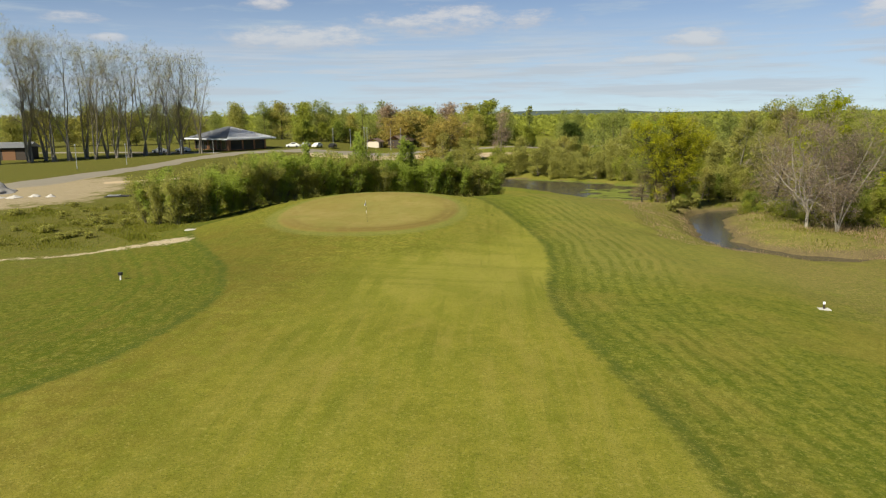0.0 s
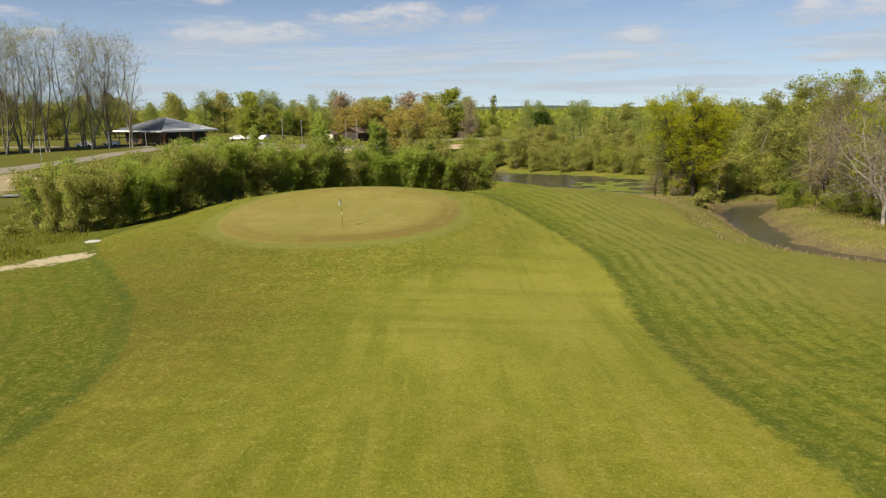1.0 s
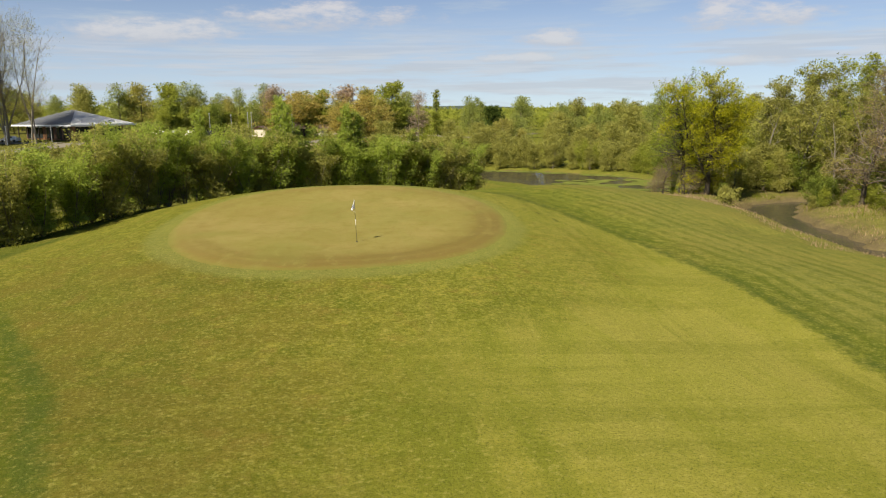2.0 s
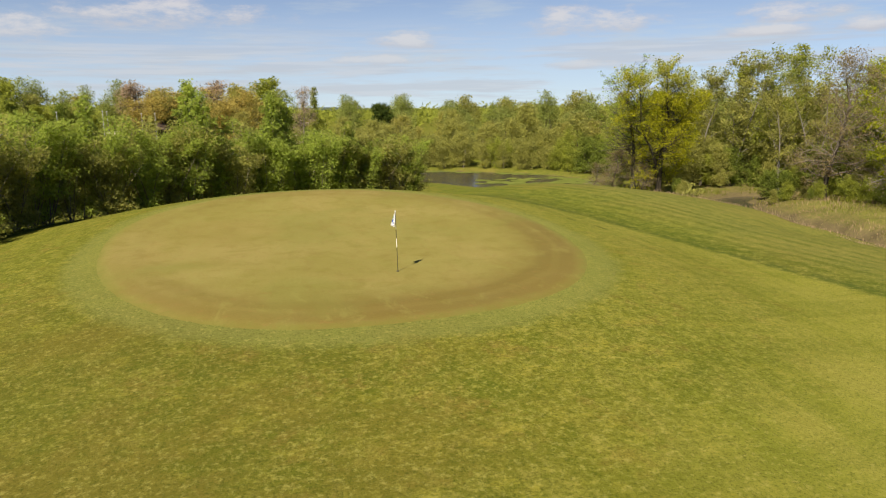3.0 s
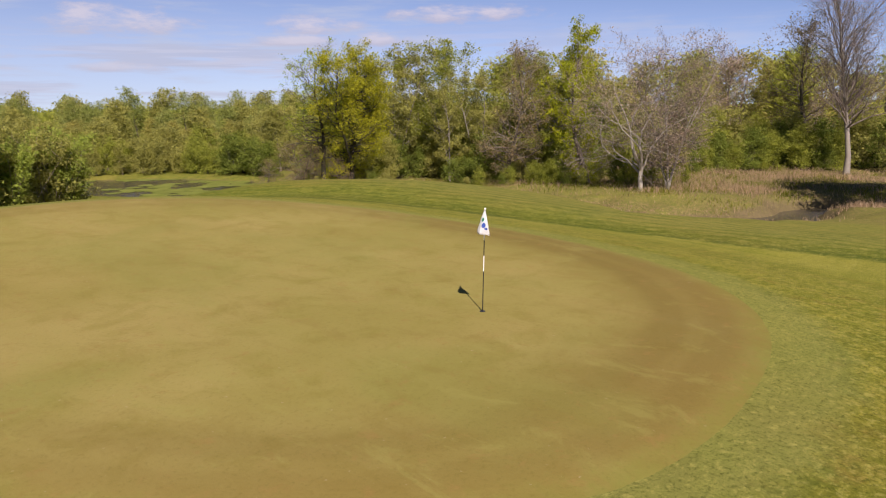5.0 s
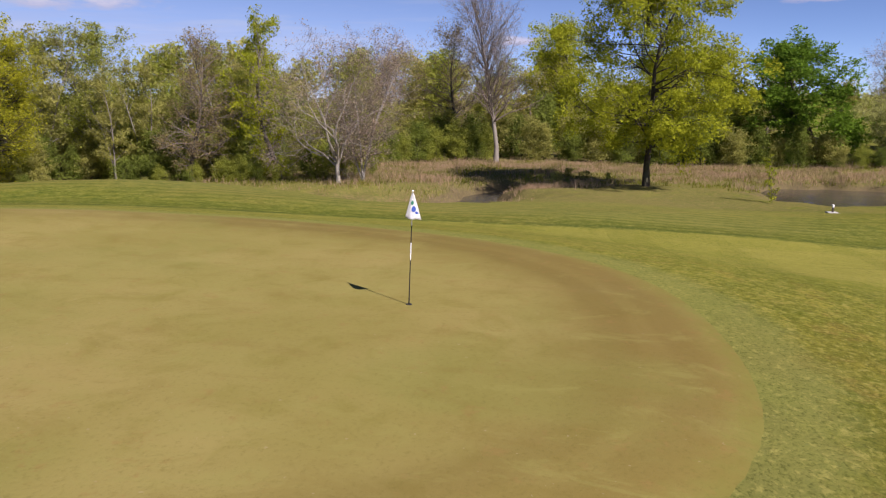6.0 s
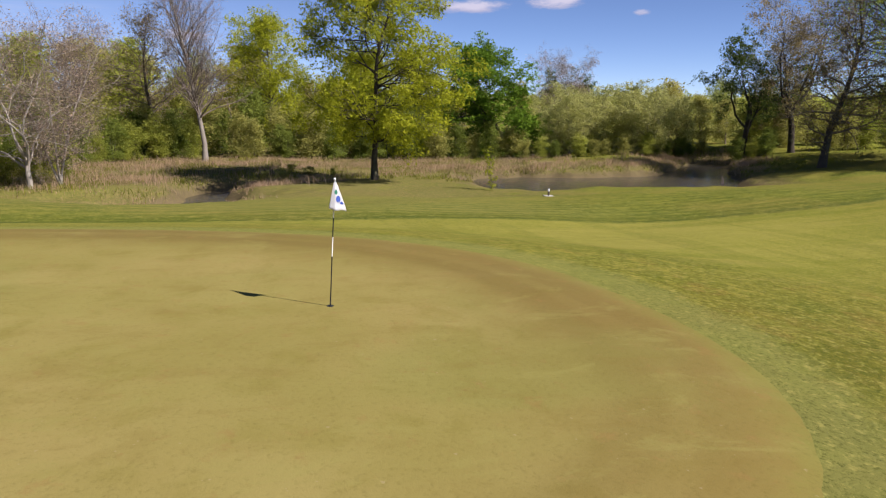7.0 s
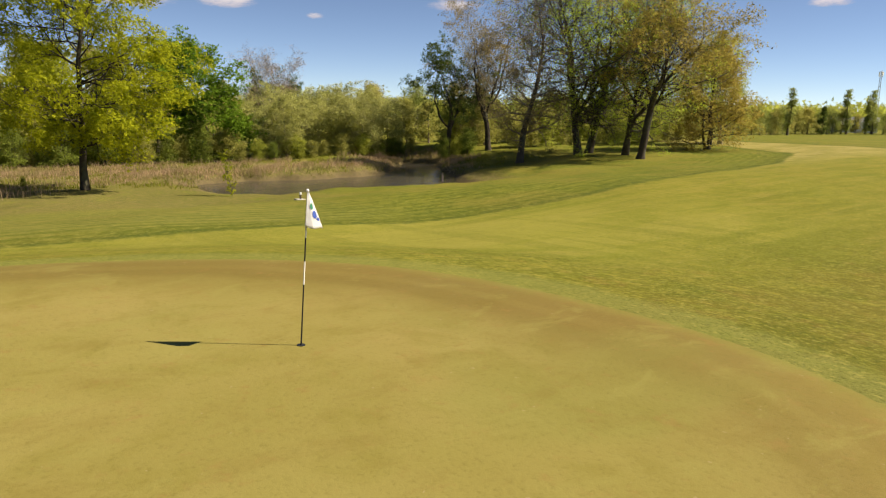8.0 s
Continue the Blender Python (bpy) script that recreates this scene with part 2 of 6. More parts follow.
    fw = m.mix(m.math("MULTIPLY", ring, 0.35), fw, (0.085, 0.098, 0.010))
    fw = m.mix(m.math("MULTIPLY", m.math("MULTIPLY", m.step(mott, 0.60, 0.36), near), 0.75), fw, (0.078, 0.092, 0.008))
    fw = m.mix(m.math("MULTIPLY", m.math("MULTIPLY", m.step(mott, 0.53, 0.70), near), 0.8), fw, (0.250, 0.210, 0.050))
    fw = m.mix(m.math("MULTIPLY", near, 0.12), fw, (0.078, 0.090, 0.008))
    # brown, yellow and deep green patches in the worn apron, then single tufts
    hue_a, hue_b = m.noise(0.75, 6, 0.7), m.noise(1.05, 6, 0.72, vec=m.pos((1.0, 1.3, 1.0)))
    fw = m.mix(m.math("MULTIPLY", m.math("MULTIPLY", m.step(hue_a, 0.54, 0.66), near), 0.6), fw, (0.165, 0.112, 0.024))
    fw = m.mix(m.math("MULTIPLY", m.math("MULTIPLY", m.step(hue_b, 0.54, 0.66), near), 0.6), fw, (0.245, 0.215, 0.030))
    fw = m.mix(m.math("MULTIPLY", m.math("MULTIPLY", m.step(hue_b, 0.44, 0.34), near), 0.40), fw, (0.066, 0.088, 0.010))
    clump = m.noise(6.5, 4, 0.8, warp=0.4)
    fw = m.mix(m.math("MULTIPLY", m.math("MULTIPLY", m.step(clump, 0.50, 0.38), near), 0.65), fw, (0.064, 0.074, 0.007))
    fw = m.mix(m.math("MULTIPLY", m.math("MULTIPLY", m.step(clump, 0.53, 0.64), near), 0.62), fw, (0.250, 0.232, 0.046))
    rusty = m.math("MULTIPLY", m.attr("tired"), m.step(m.noise(0.28, 5, 0.7), 0.42, 0.60))
    fw = m.mix(m.math("MULTIPLY", rusty, 0.50), fw, m.mix(fine, (0.105, 0.080, 0.012), (0.190, 0.140, 0.026)))
    fw = m.mix(m.math("MULTIPLY", m.math("POWER", m.attr("tired"), 3.0), 0.34), fw, (0.078, 0.074, 0.012))
    fringe = m.step(m.math("MULTIPLY_ADD", m.noise(1.4, 4, 0.7), 1.0, green), 1.7, 0.9)
    fw = m.mix(m.math("MULTIPLY", fringe, 0.55), fw, m.mix(mott, (0.130, 0.142, 0.036), (0.190, 0.192, 0.056)))
    edge = m.math("MULTIPLY_ADD", m.noise(1.6, 5, 0.7), 1.3, fair)
    col = m.mix(m.step(edge, 0.35, 0.95), rough, fw)
    # long dry grass, bare banks, yard and path
    drym = m.math("MULTIPLY", dry, m.step(m.noise(0.5, 5, 0.65), 0.28, 0.50))
    straw = m.mix(m.step(tuft, 0.35, 0.65), (0.092, 0.094, 0.022), (0.172, 0.128, 0.058))
    col = m.mix(drym, col, straw)
    bank = m.step(m.math("MULTIPLY_ADD", m.noise(0.8, 4), -1.4, shore), 0.7, -0.3)
    col = m.mix(bank, col, m.mix(mid, (0.070, 0.055, 0.028), (0.160, 0.120, 0.065)))
    bare = m.math("MULTIPLY_ADD", m.noise(0.25, 6, 0.7), 1.3, yard)
    col = m.mix(m.step(bare, 1.05, 1.3), col, m.mix(mid, (0.22, 0.17, 0.10), (0.36, 0.30, 0.21)))
    pe = m.math("MULTIPLY_ADD", m.noise(0.9, 7, 0.8), 6.0, path)
    col = m.mix(m.step(pe, 3.1, 3.6), col, m.mix(tuft, (0.24, 0.185, 0.11), (0.54, 0.46, 0.34)))
    rut = m.step(m.math("MULTIPLY_ADD", m.noise(2.2, 4, 0.7), 0.5, m.attr("d_rut")), 0.20, 0.42)
    col = m.mix(m.math("MULTIPLY", rut, 0.7), col, (0.040, 0.048, 0.008))
    # blade-fine light and dark grain
    col = m.mix(m.math("MULTIPLY", m.step(grit, 0.52, 0.34), 0.58), col, (0.030, 0.040, 0.005))
    col = m.mix(m.math("MULTIPLY", m.step(fine, 0.52, 0.68), 0.42), col, (0.30, 0.27, 0.07))
    h = m.math("ADD", m.math("MULTIPLY", grit, 0.7), m.math("MULTIPLY", tuft, 1.4))
    return m.shade(col, 0.95, normal=m.bump(h, 0.5, 0.06), spec=0.06)


def green_material():
    m = Mat("putting_turf")
    d = m.attr("d_green")
    fine, mid, big = m.noise(14, 5, 0.75), m.noise(0.9, 5, 0.65, warp=0.5), m.noise(0.16, 3)
    streak = m.noise(1.0, 4, 0.6, vec=m.pos((0.5, 0.05, 0.3)), warp=0.3)
    col = m.mix(m.step(big, 0.35, 0.65), (0.196, 0.168, 0.042), (0.238, 0.196, 0.060))
    col = m.mix(m.math("MULTIPLY", m.step(streak, 0.42, 0.62), 0.5), col, (0.200, 0.176, 0.044))
    col = m.mix(m.math("MULTIPLY", m.step(mid, 0.48, 0.68), 0.45), col, (0.155, 0.132, 0.024))
    # clean-up band, its mowing-grain sheen put into the colour, and lighter collar
    wob = m.math("MULTIPLY_ADD", m.noise(0.5, 3), 0.5, d)
    band = m.math("MULTIPLY", m.step(m.math("MULTIPLY_ADD", mid, 0.9, wob), -2.9, -0.7), m.step(wob, 0.5, 0.0))
    col = m.mix(m.math("MULTIPLY", band, m.math("MULTIPLY_ADD", m.attr("sheen_side"), 0.46, 0.06)), col, (0.122, 0.086, 0.020))
    lane = m.math("MULTIPLY", m.step(wob, -1.95, -1.55), m.step(wob, -0.15, -0.5))
    lane = m.math("MULTIPLY", lane, m.math("MULTIPLY_ADD", m.step(m.math("ABSOLUTE", m.math("ADD", wob, 1.0)), 0.22, 0.08), -0.6, 1.0))
    col = m.mix(m.math("MULTIPLY", lane, m.math("MULTIPLY_ADD", m.attr("sheen_side"), 0.26, 0.10)), col, (0.112, 0.078, 0.018))
    ragged = m.math("MULTIPLY_ADD", m.noise(4.5, 5, 0.75), 0.9, wob)
    collar = m.step(ragged, -0.05, 0.62)
    col = m.mix(collar, col, m.mix(mid, (0.120, 0.128, 0.024), (0.178, 0.172, 0.036)))
    ruddy = m.step(m.noise(0.11, 4, 0.6, warp=0.6), 0.42, 0.66)
    ruddy = m.math("MULTIPLY", ruddy, m.math("MULTIPLY_ADD", m.attr("east"), -0.16, 0.28))
    col = m.mix(ruddy, col, (0.195, 0.138, 0.038))
    south = m.math("MULTIPLY", m.attr("south"), m.step(m.noise(0.4, 5, 0.65), 0.30, 0.62))
    col = m.mix(m.math("MULTIPLY", south, 0.40), col, (0.150, 0.104, 0.022))
    lush = m.step(m.noise(0.13, 4, 0.6, warp=0.5), 0.52, 0.66)
    col = m.mix(m.math("MULTIPLY", lush, 0.42), col, (0.165, 0.160, 0.036))
    spots = m.step(m.noise(2.4, 7, 0.75), 0.55, 0.68)
    col = m.mix(m.math("MULTIPLY", spots, 0.4), col, (0.205, 0.125, 0.038))
    col = m.mix(m.math("MULTIPLY", m.step(fine, 0.50, 0.30), 0.28), col, (0.085, 0.070, 0.012))
    blot = m.noise(1.3, 6, 0.72, vec=m.pos((1.0, 0.55, 1.0)), warp=0.6)
    col = m.mix(m.math("MULTIPLY", m.step(blot, 0.50, 0.64), 0.24), col, (0.150, 0.108, 0.024))
    col = m.mix(m.math("MULTIPLY", m.step(blot, 0.46, 0.34), 0.35), col, (0.215, 0.195, 0.052))
    specks = m.step(m.noise(9.0, 2), 0.73, 0.76)
    col = m.mix(m.math("MULTIPLY", specks, 0.35), col, (0.30, 0.24, 0.13))
    return m.shade(col, 0.95, normal=m.bump(fine, 0.4, 0.015), spec=0.12)


def water_material():
    m = Mat("pond_water")
    rip = m.noise(2.2, 3, vec=m.pos((1, 1.6, 1)))
    murk = m.mix(m.noise(0.15, 3), (0.040, 0.037, 0.028), (0.068, 0.058, 0.042))
    return m.shade(murk, 0.18, normal=m.bump(rip, 0.20, 0.04), spec=0.5)


def tile_grain(name, a, b, scale, rough=0.8, bump=0.4):
    m = Mat(name)
    n = m.noise(scale, 5, 0.65)
    big = m.noise(scale * 0.08, 3)
    col = m.mix(n, a, b)
    col = m.mix(m.math("MULTIPLY", big, 0.35), col, a)
    return m.shade(col, rough, normal=m.bump(n, bump, 0.02))


M = {
    "ground": ground_material(), "green": green_material(), "water": water_material(),
    "road": tile_grain("pale_gravel_road", (0.15, 0.135, 0.10), (0.27, 0.235, 0.185), 1.2),
    "sand": tile_grain("sandy_soil", (0.30, 0.22, 0.13), (0.50, 0.40, 0.26), 1.5),
    "bark": bark_material("grey_brown_bark", (0.045, 0.035, 0.025), (0.120, 0.100, 0.075)),
    "bark_dark": bark_material("dark_bark", (0.025, 0.020, 0.014), (0.070, 0.056, 0.040)),
    "bark_mid": bark_material("weathered_grey_bark", (0.12, 0.105, 0.085), (0.27, 0.24, 0.20)),
    "bark_limb": bark_material("pale_lichened_bark", (0.18, 0.158, 0.128), (0.48, 0.43, 0.36)),
    "twig": bark_material("mauve_grey_twigs", (0.11, 0.087, 0.068), (0.23, 0.186, 0.147)),
    "weed": leaf_material("floating_duckweed", (0.12, 0.145, 0.028), (0.17, 0.19, 0.045), (0.095, 0.11, 0.026), 0.1, 0.0),
    "leaf_yellow": leaf_material("fresh_yellow_green_leaves", (0.281, 0.319, 0.018), (0.410, 0.427, 0.026), (0.211, 0.259, 0.017), 0.55, 9.0),
    "leaf_gold": leaf_material("golden_green_young_leaves", (0.40, 0.40, 0.025), (0.52, 0.50, 0.036), (0.31, 0.33, 0.022), 0.6, 9.0),
    "leaf_far": leaf_material("light_green_far_leaves", (0.22, 0.27, 0.065), (0.34, 0.37, 0.105), (0.29, 0.295, 0.09), 0.55, 5.0, 0.50),
    "leaf_thick": leaf_material("deep_green_thicket_leaves", (0.150, 0.194, 0.035), (0.250, 0.294, 0.055), (0.106, 0.140, 0.027), 0.55, 9.0),
    "leaf_oak": leaf_material("young_oak_leaves", (0.32, 0.44, 0.040), (0.43, 0.54, 0.060), (0.38, 0.43, 0.050), 0.74, 8.0, 0.49),
    "leaf_willow": leaf_material("grey_olive_willow_leaves", (0.36, 0.37, 0.12), (0.48, 0.48, 0.16), (0.32, 0.33, 0.10), 0.55, 10.0, 0.46),
    "leaf_hedge": leaf_material("light_olive_hedge_leaves", (0.286, 0.360, 0.064), (0.445, 0.509, 0.101), (0.233, 0.297, 0.053), 0.62, 14.0, 0.44),
    "leaf_ochre": leaf_material("orange_ochre_willow_buds", (0.40, 0.32, 0.085), (0.50, 0.40, 0.115), (0.34, 0.29, 0.070), 0.55, 8.0, 0.46),
    "leaf_oak_bud": leaf_material("ochre_young_oak_leaves", (0.30, 0.235, 0.050), (0.38, 0.305, 0.070), (0.25, 0.22, 0.040), 0.6, 8.0, 0.47),
    "leaf_green": leaf_material("spring_green_leaves", (0.274, 0.314, 0.050), (0.410, 0.427, 0.078), (0.217, 0.245, 0.041), 0.6, 11.0, 0.43),
    "leaf_bright": leaf_material("bright_green_leaves", (0.106, 0.194, 0.018), (0.163, 0.263, 0.025), (0.069, 0.131, 0.014), 0.45, 8.0),
    "leaf_dark": leaf_material("dark_evergreen_leaves", (0.07, 0.1, 0.022), (0.11, 0.15, 0.034), (0.05, 0.075, 0.018), 0.5, 8.0),
    "leaf_olive": leaf_material("olive_shrub_leaves", (0.308, 0.308, 0.080), (0.433, 0.416, 0.114), (0.239, 0.239, 0.064), 0.58, 11.0, 0.43),
    "leaf_bud": leaf_material("ochre_opening_buds", (0.347, 0.319, 0.084), (0.459, 0.420, 0.112), (0.291, 0.274, 0.073), 0.55, 9.0),
    "leaf_rust": leaf_material("rusty_brown_buds", (0.255, 0.195, 0.090), (0.33, 0.255, 0.115), (0.24, 0.22, 0.070), 0.55, 10.0),
    "leaf_mauve": leaf_material("greyish_catkin_buds", (0.37, 0.275, 0.195), (0.46, 0.35, 0.25), (0.30, 0.25, 0.13), 0.5, 10.0),
    "reed": leaf_material("dry_reeds", (0.35, 0.245, 0.150), (0.47, 0.335, 0.215), (0.25, 0.22, 0.095), 0.45, 0.0),
    "grass": leaf_material("rough_grass_blades", (0.17, 0.19, 0.022), (0.25, 0.24, 0.04), (0.13, 0.16, 0.02), 0.55, 0.0),
    "roof": paint("grey_metal_roof", (0.30, 0.31, 0.33), 0.35, 0.0, 0.06, 0.6, 0.02),
    "roof_white": paint("plain_white", (0.84, 0.85, 0.87), 0.4, 0.0, 0.05, 0.6, 0.02),
    "tile_roof": paint("pinkish_roof_tiles", (0.34, 0.25, 0.20), 0.8, 0, 0.2, 2.0, 0.3),
    "timber": paint("brown_timber_wall", (0.22, 0.11, 0.055), 0.7, 0, 0.2, 3.0, 0.2),
    "timber_dark": paint("dark_timber", (0.06, 0.045, 0.035), 0.7, 0, 0.2, 3.0, 0.2),
    "plaster": paint("cream_plaster", (0.62, 0.55, 0.44), 0.85, 0, 0.1, 2.0, 0.1),
    "white": paint("white_paint", (0.80, 0.80, 0.78), 0.45, 0, 0.03, 8, 0.02),
    "black": paint("black_paint", (0.02, 0.02, 0.02), 0.45, 0, 0.1, 8, 0.02),
    "steel": paint("grey_painted_steel", (0.42, 0.43, 0.44), 0.4, 0.4, 0.05, 8, 0.02),
    "glass": paint("dark_window_glass", (0.02, 0.025, 0.03), 0.08, 0, 0.02, 1, 0.0),
    "stone": tile_grain("pale_rubble", (0.34, 0.32, 0.29), (0.52, 0.49, 0.45), 3.0),
    "spoil": tile_grain("grey_gravel_heap", (0.22, 0.21, 0.20), (0.36, 0.34, 0.32), 4.0),
    "cloth": paint("white_flag_cloth", (0.80, 0.80, 0.80), 0.8, 0, 0.04, 20, 0.05),
    "blue": paint("blue_print", (0.03, 0.07, 0.30), 0.7, 0, 0.05, 20, 0.02),
    "teal": paint("green_print", (0.02, 0.16, 0.09), 0.7, 0, 0.05, 20, 0.02),
    "plastic_lid": paint("grey_plastic_lid", (0.50, 0.49, 0.46), 0.6, 0, 0.08, 5, 0.05),
    "hill": tile_grain("far_wooded_hill", (0.050, 0.070, 0.055), (0.075, 0.095, 0.075), 0.02),
}


# ---- mesh helpers ----
def mesh_of(name, verts, faces, material=None, smooth=False):
    """A mesh from arrays: verts (n, 3), faces (k, 3) or (k, 4)."""
    me = bpy.data.meshes.new(name)
    verts, faces = np.asarray(verts, np.float32), np.asarray(faces, np.int32)
    k, w = faces.shape
    me.vertices.add(len(verts))
    me.vertices.foreach_set("co", verts.ravel())
    me.loops.add(k * w)
    me.loops.foreach_set("vertex_index", faces.ravel())
    me.polygons.add(k)
    me.polygons.foreach_set("loop_start", np.arange(0, k * w, w, dtype=np.int32))
    if smooth:
        me.polygons.foreach_set("use_smooth", np.ones(k, bool))
    me.update(calc_edges=True)
    if material:
        me.materials.append(material)
    return me


def child(name, me, parent, label="", m=None):
    ob = new(name, me)
    ob.parent = parent
    if m is not None:
        ob.matrix_basis = m
    if label:
        tagged(ob, label)
    return ob


def part(name, bm, material, parent, label="", smooth=False):
    me = bpy.data.meshes.new(name)
    bm.to_mesh(me)
    bm.free()
    me.materials.append(material)
    if smooth:
        for p in me.polygons:
            p.use_smooth = True
    return child(name, me, parent, label)


def box(bm, x0, y0, z0, x1, y1, z1, bevel=0.0):
    r = bmesh.ops.create_cube(bm, size=1, matrix=Matrix.Translation(((x0 + x1) / 2, (y0 + y1) / 2, (z0 + z1) / 2))
                              @ Matrix.Diagonal((x1 - x0, y1 - y0, z1 - z0, 1)))
    if bevel:
        edges = list({e for v in r["verts"] for e in v.link_edges})
        bmesh.ops.bevel(bm, geom=edges, offset=bevel, segments=1, affect="EDGES")
    return bm


def boxed(*args):
    return box(bmesh.new(), *args)


def rod(bm, a, b, r0, r1=None, sides=8):
    a, b = Vector(a), Vector(b)
    m = Matrix.Translation((a + b) / 2) @ (b - a).to_track_quat("Z", "Y").to_matrix().to_4x4()
    bmesh.ops.create_cone(bm, cap_ends=True, segments=sides, radius1=r0, radius2=r0 if r1 is None else r1,
                          depth=(b - a).length, matrix=m)
    return bm


def thing(name, at, label, category, group="", turn=0.0, kind=""):
    e = new(name)
    e.empty_display_size = 0.3
    e.matrix_basis = pose(*at, 0, 0, turn)
    return tagged(e, label, category, group, kind)


# ---- the plan ----
GREEN = (-10.65, 72.4, 9.85, 12.95)
WATER_Z = -5.0
FAIRWAY = [(-30, -46), (-24, -20), (-20.5, 5), (-18.4, 22.8), (-16.2, 28), (-15.3, 33), (-15.2, 37.5), (-15.6, 41), (-16.5, 44.5),
           (-18.2, 49.3), (-21.8, 55.5), (-26, 62), (-28.5, 67), (-29, 74), (-28, 83), (-22, 93), (-12, 97), (-3, 93),
           (1.4, 83), (3.9, 75), (5.8, 67.5), (7.1, 60.5), (7.2, 54), (6.5, 47.5), (6.1, 42), (6.2, 37), (6.8, 32.5), (7.8, 27), (9.0, 20.5),
           (10.9, 5), (16.8, -9.6), (22, -24), (36, -34), (62, -38), (62, -49), (20, -47)]
LAKE = [(-12, 143), (6, 138), (16, 129), (24, 121.8), (31, 120.6), (35, 122), (37.5, 130), (37, 138), (34.5, 147), (28, 154.5), (20, 161), (8, 168), (-12, 170)]
POND = [(39.4, 43.4), (37.6, 41), (39.4, 35.5), (37, 29), (35.2, 23.5), (36, 18), (41, 16.5), (49, 11.5), (60, 4), (64, 7), (56, 15),
        (51, 20), (50.6, 29), (53.2, 36), (53, 42), (47, 43.8)]
CREEK = [(47.6, 68.0, 0.9), (45, 68.8, 1.6), (41, 69.2, 2.1), (36.2, 70.2, 2.5), (31.3, 74.5, 1.9), (29.6, 81, 1.8), (31.2, 90, 2.1),
         (33.0, 99, 2.6), (37.5, 106.0, 2.4), (42.5, 108.5, 1.4)]
RUT = [(1.2, 76.4, 0.10), (2.0, 74.6, 0.22), (2.5, 73.0, 0.25), (2.8, 71.6, 0.16), (3.2, 70.0, 0.08)]
PATHWAY = [(-75, 54, 0.5), (-56, 56, 0.6), (-43, 57.6, 0.6), (-37, 58.6, 0.7), (-32, 60.2, 0.9), (-27.8, 61.6, 1.6)]


def sstep(v, a, b):
    t = np.clip((v - a) / (b - a), 0, 1)
    return t * t * (3 - 2 * t)


def inside_distance(x, y, poly):
    """Distance to a polygon's outline, positive inside."""
    d, inside = np.full(x.shape, 1e9), np.zeros(x.shape, bool)
    for (ax, ay), (bx, by) in zip(poly, poly[1:] + poly[:1]):
        ex, ey = bx - ax, by - ay
        t = np.clip(((x - ax) * ex + (y - ay) * ey) / (ex * ex + ey * ey), 0, 1)
        d = np.minimum(d, np.hypot(x - ax - t * ex, y - ay - t * ey))
        cut = (ay > y) != (by > y)
        inside ^= cut & (x < ax + (y - ay) * ex / (ey if ey else 1e-9))
    return np.where(inside, d, -d)


def ribbon_distance(x, y, line):
    """Distance inside a line of varying half width, positive inside."""
    d = np.full(x.shape, -1e9)
    for (ax, ay, ar), (bx, by, br) in zip(line, line[1:]):
        ex, ey = bx - ax, by - ay
        t = np.clip(((x - ax) * ex + (y - ay) * ey) / (ex * ex + ey * ey), 0, 1)
        d = np.maximum(d, ar + t * (br - ar) - np.hypot(x - ax - t * ex, y - ay - t * ey))
    return d


def hum(x, y):
    """Soft, uneven roll of the ground, within about one."""
    return (np.sin(x * 0.31 + 1.3 * np.sin(y * 0.17)) + np.sin(y * 0.27 + 1.7 * np.sin(x * 0.13 + 2)) + np.sin((x + y) * 0.57 + 4)) / 3


def shore_distance(x, y):
    """Metres from the nearest water's edge, negative in the water, with how steep that bank is."""
    wob = 0.35 * np.sin(x * 1.1 + np.sin(y * 0.9)) + 0.25 * np.sin(y * 1.7 + x * 0.6)
    lake, pond, creek = -inside_distance(x, y, LAKE), -inside_distance(x, y, POND), -ribbon_distance(x, y, CREEK)
    d = np.minimum(np.minimum(lake, pond), creek)
    steep = np.where(pond <= d + 0.01, 0.20 + 0.22 * sstep(x, 46, 50) * sstep(y, 14, 20), 0.22 + 0.35 * sstep(x, 36, 42) + 0.22 * sstep(y, 72, 84) * sstep(x, 38, 32))
    return d + wob, steep


def green_rho(x, y):
    cx, cy, rx, ry = GREEN
    return (np.abs((x - cx) / rx) ** 2.25 + np.abs((y - cy) / ry) ** 2.25) ** (1 / 2.25)


def green_distance(x, y):
    return (green_rho(x, y) - 1) * 10.4


def bump_at(x, y, cx, cy, s):
    return np.exp(-((x - cx) ** 2 + (y - cy) ** 2) / (2 * s * s))


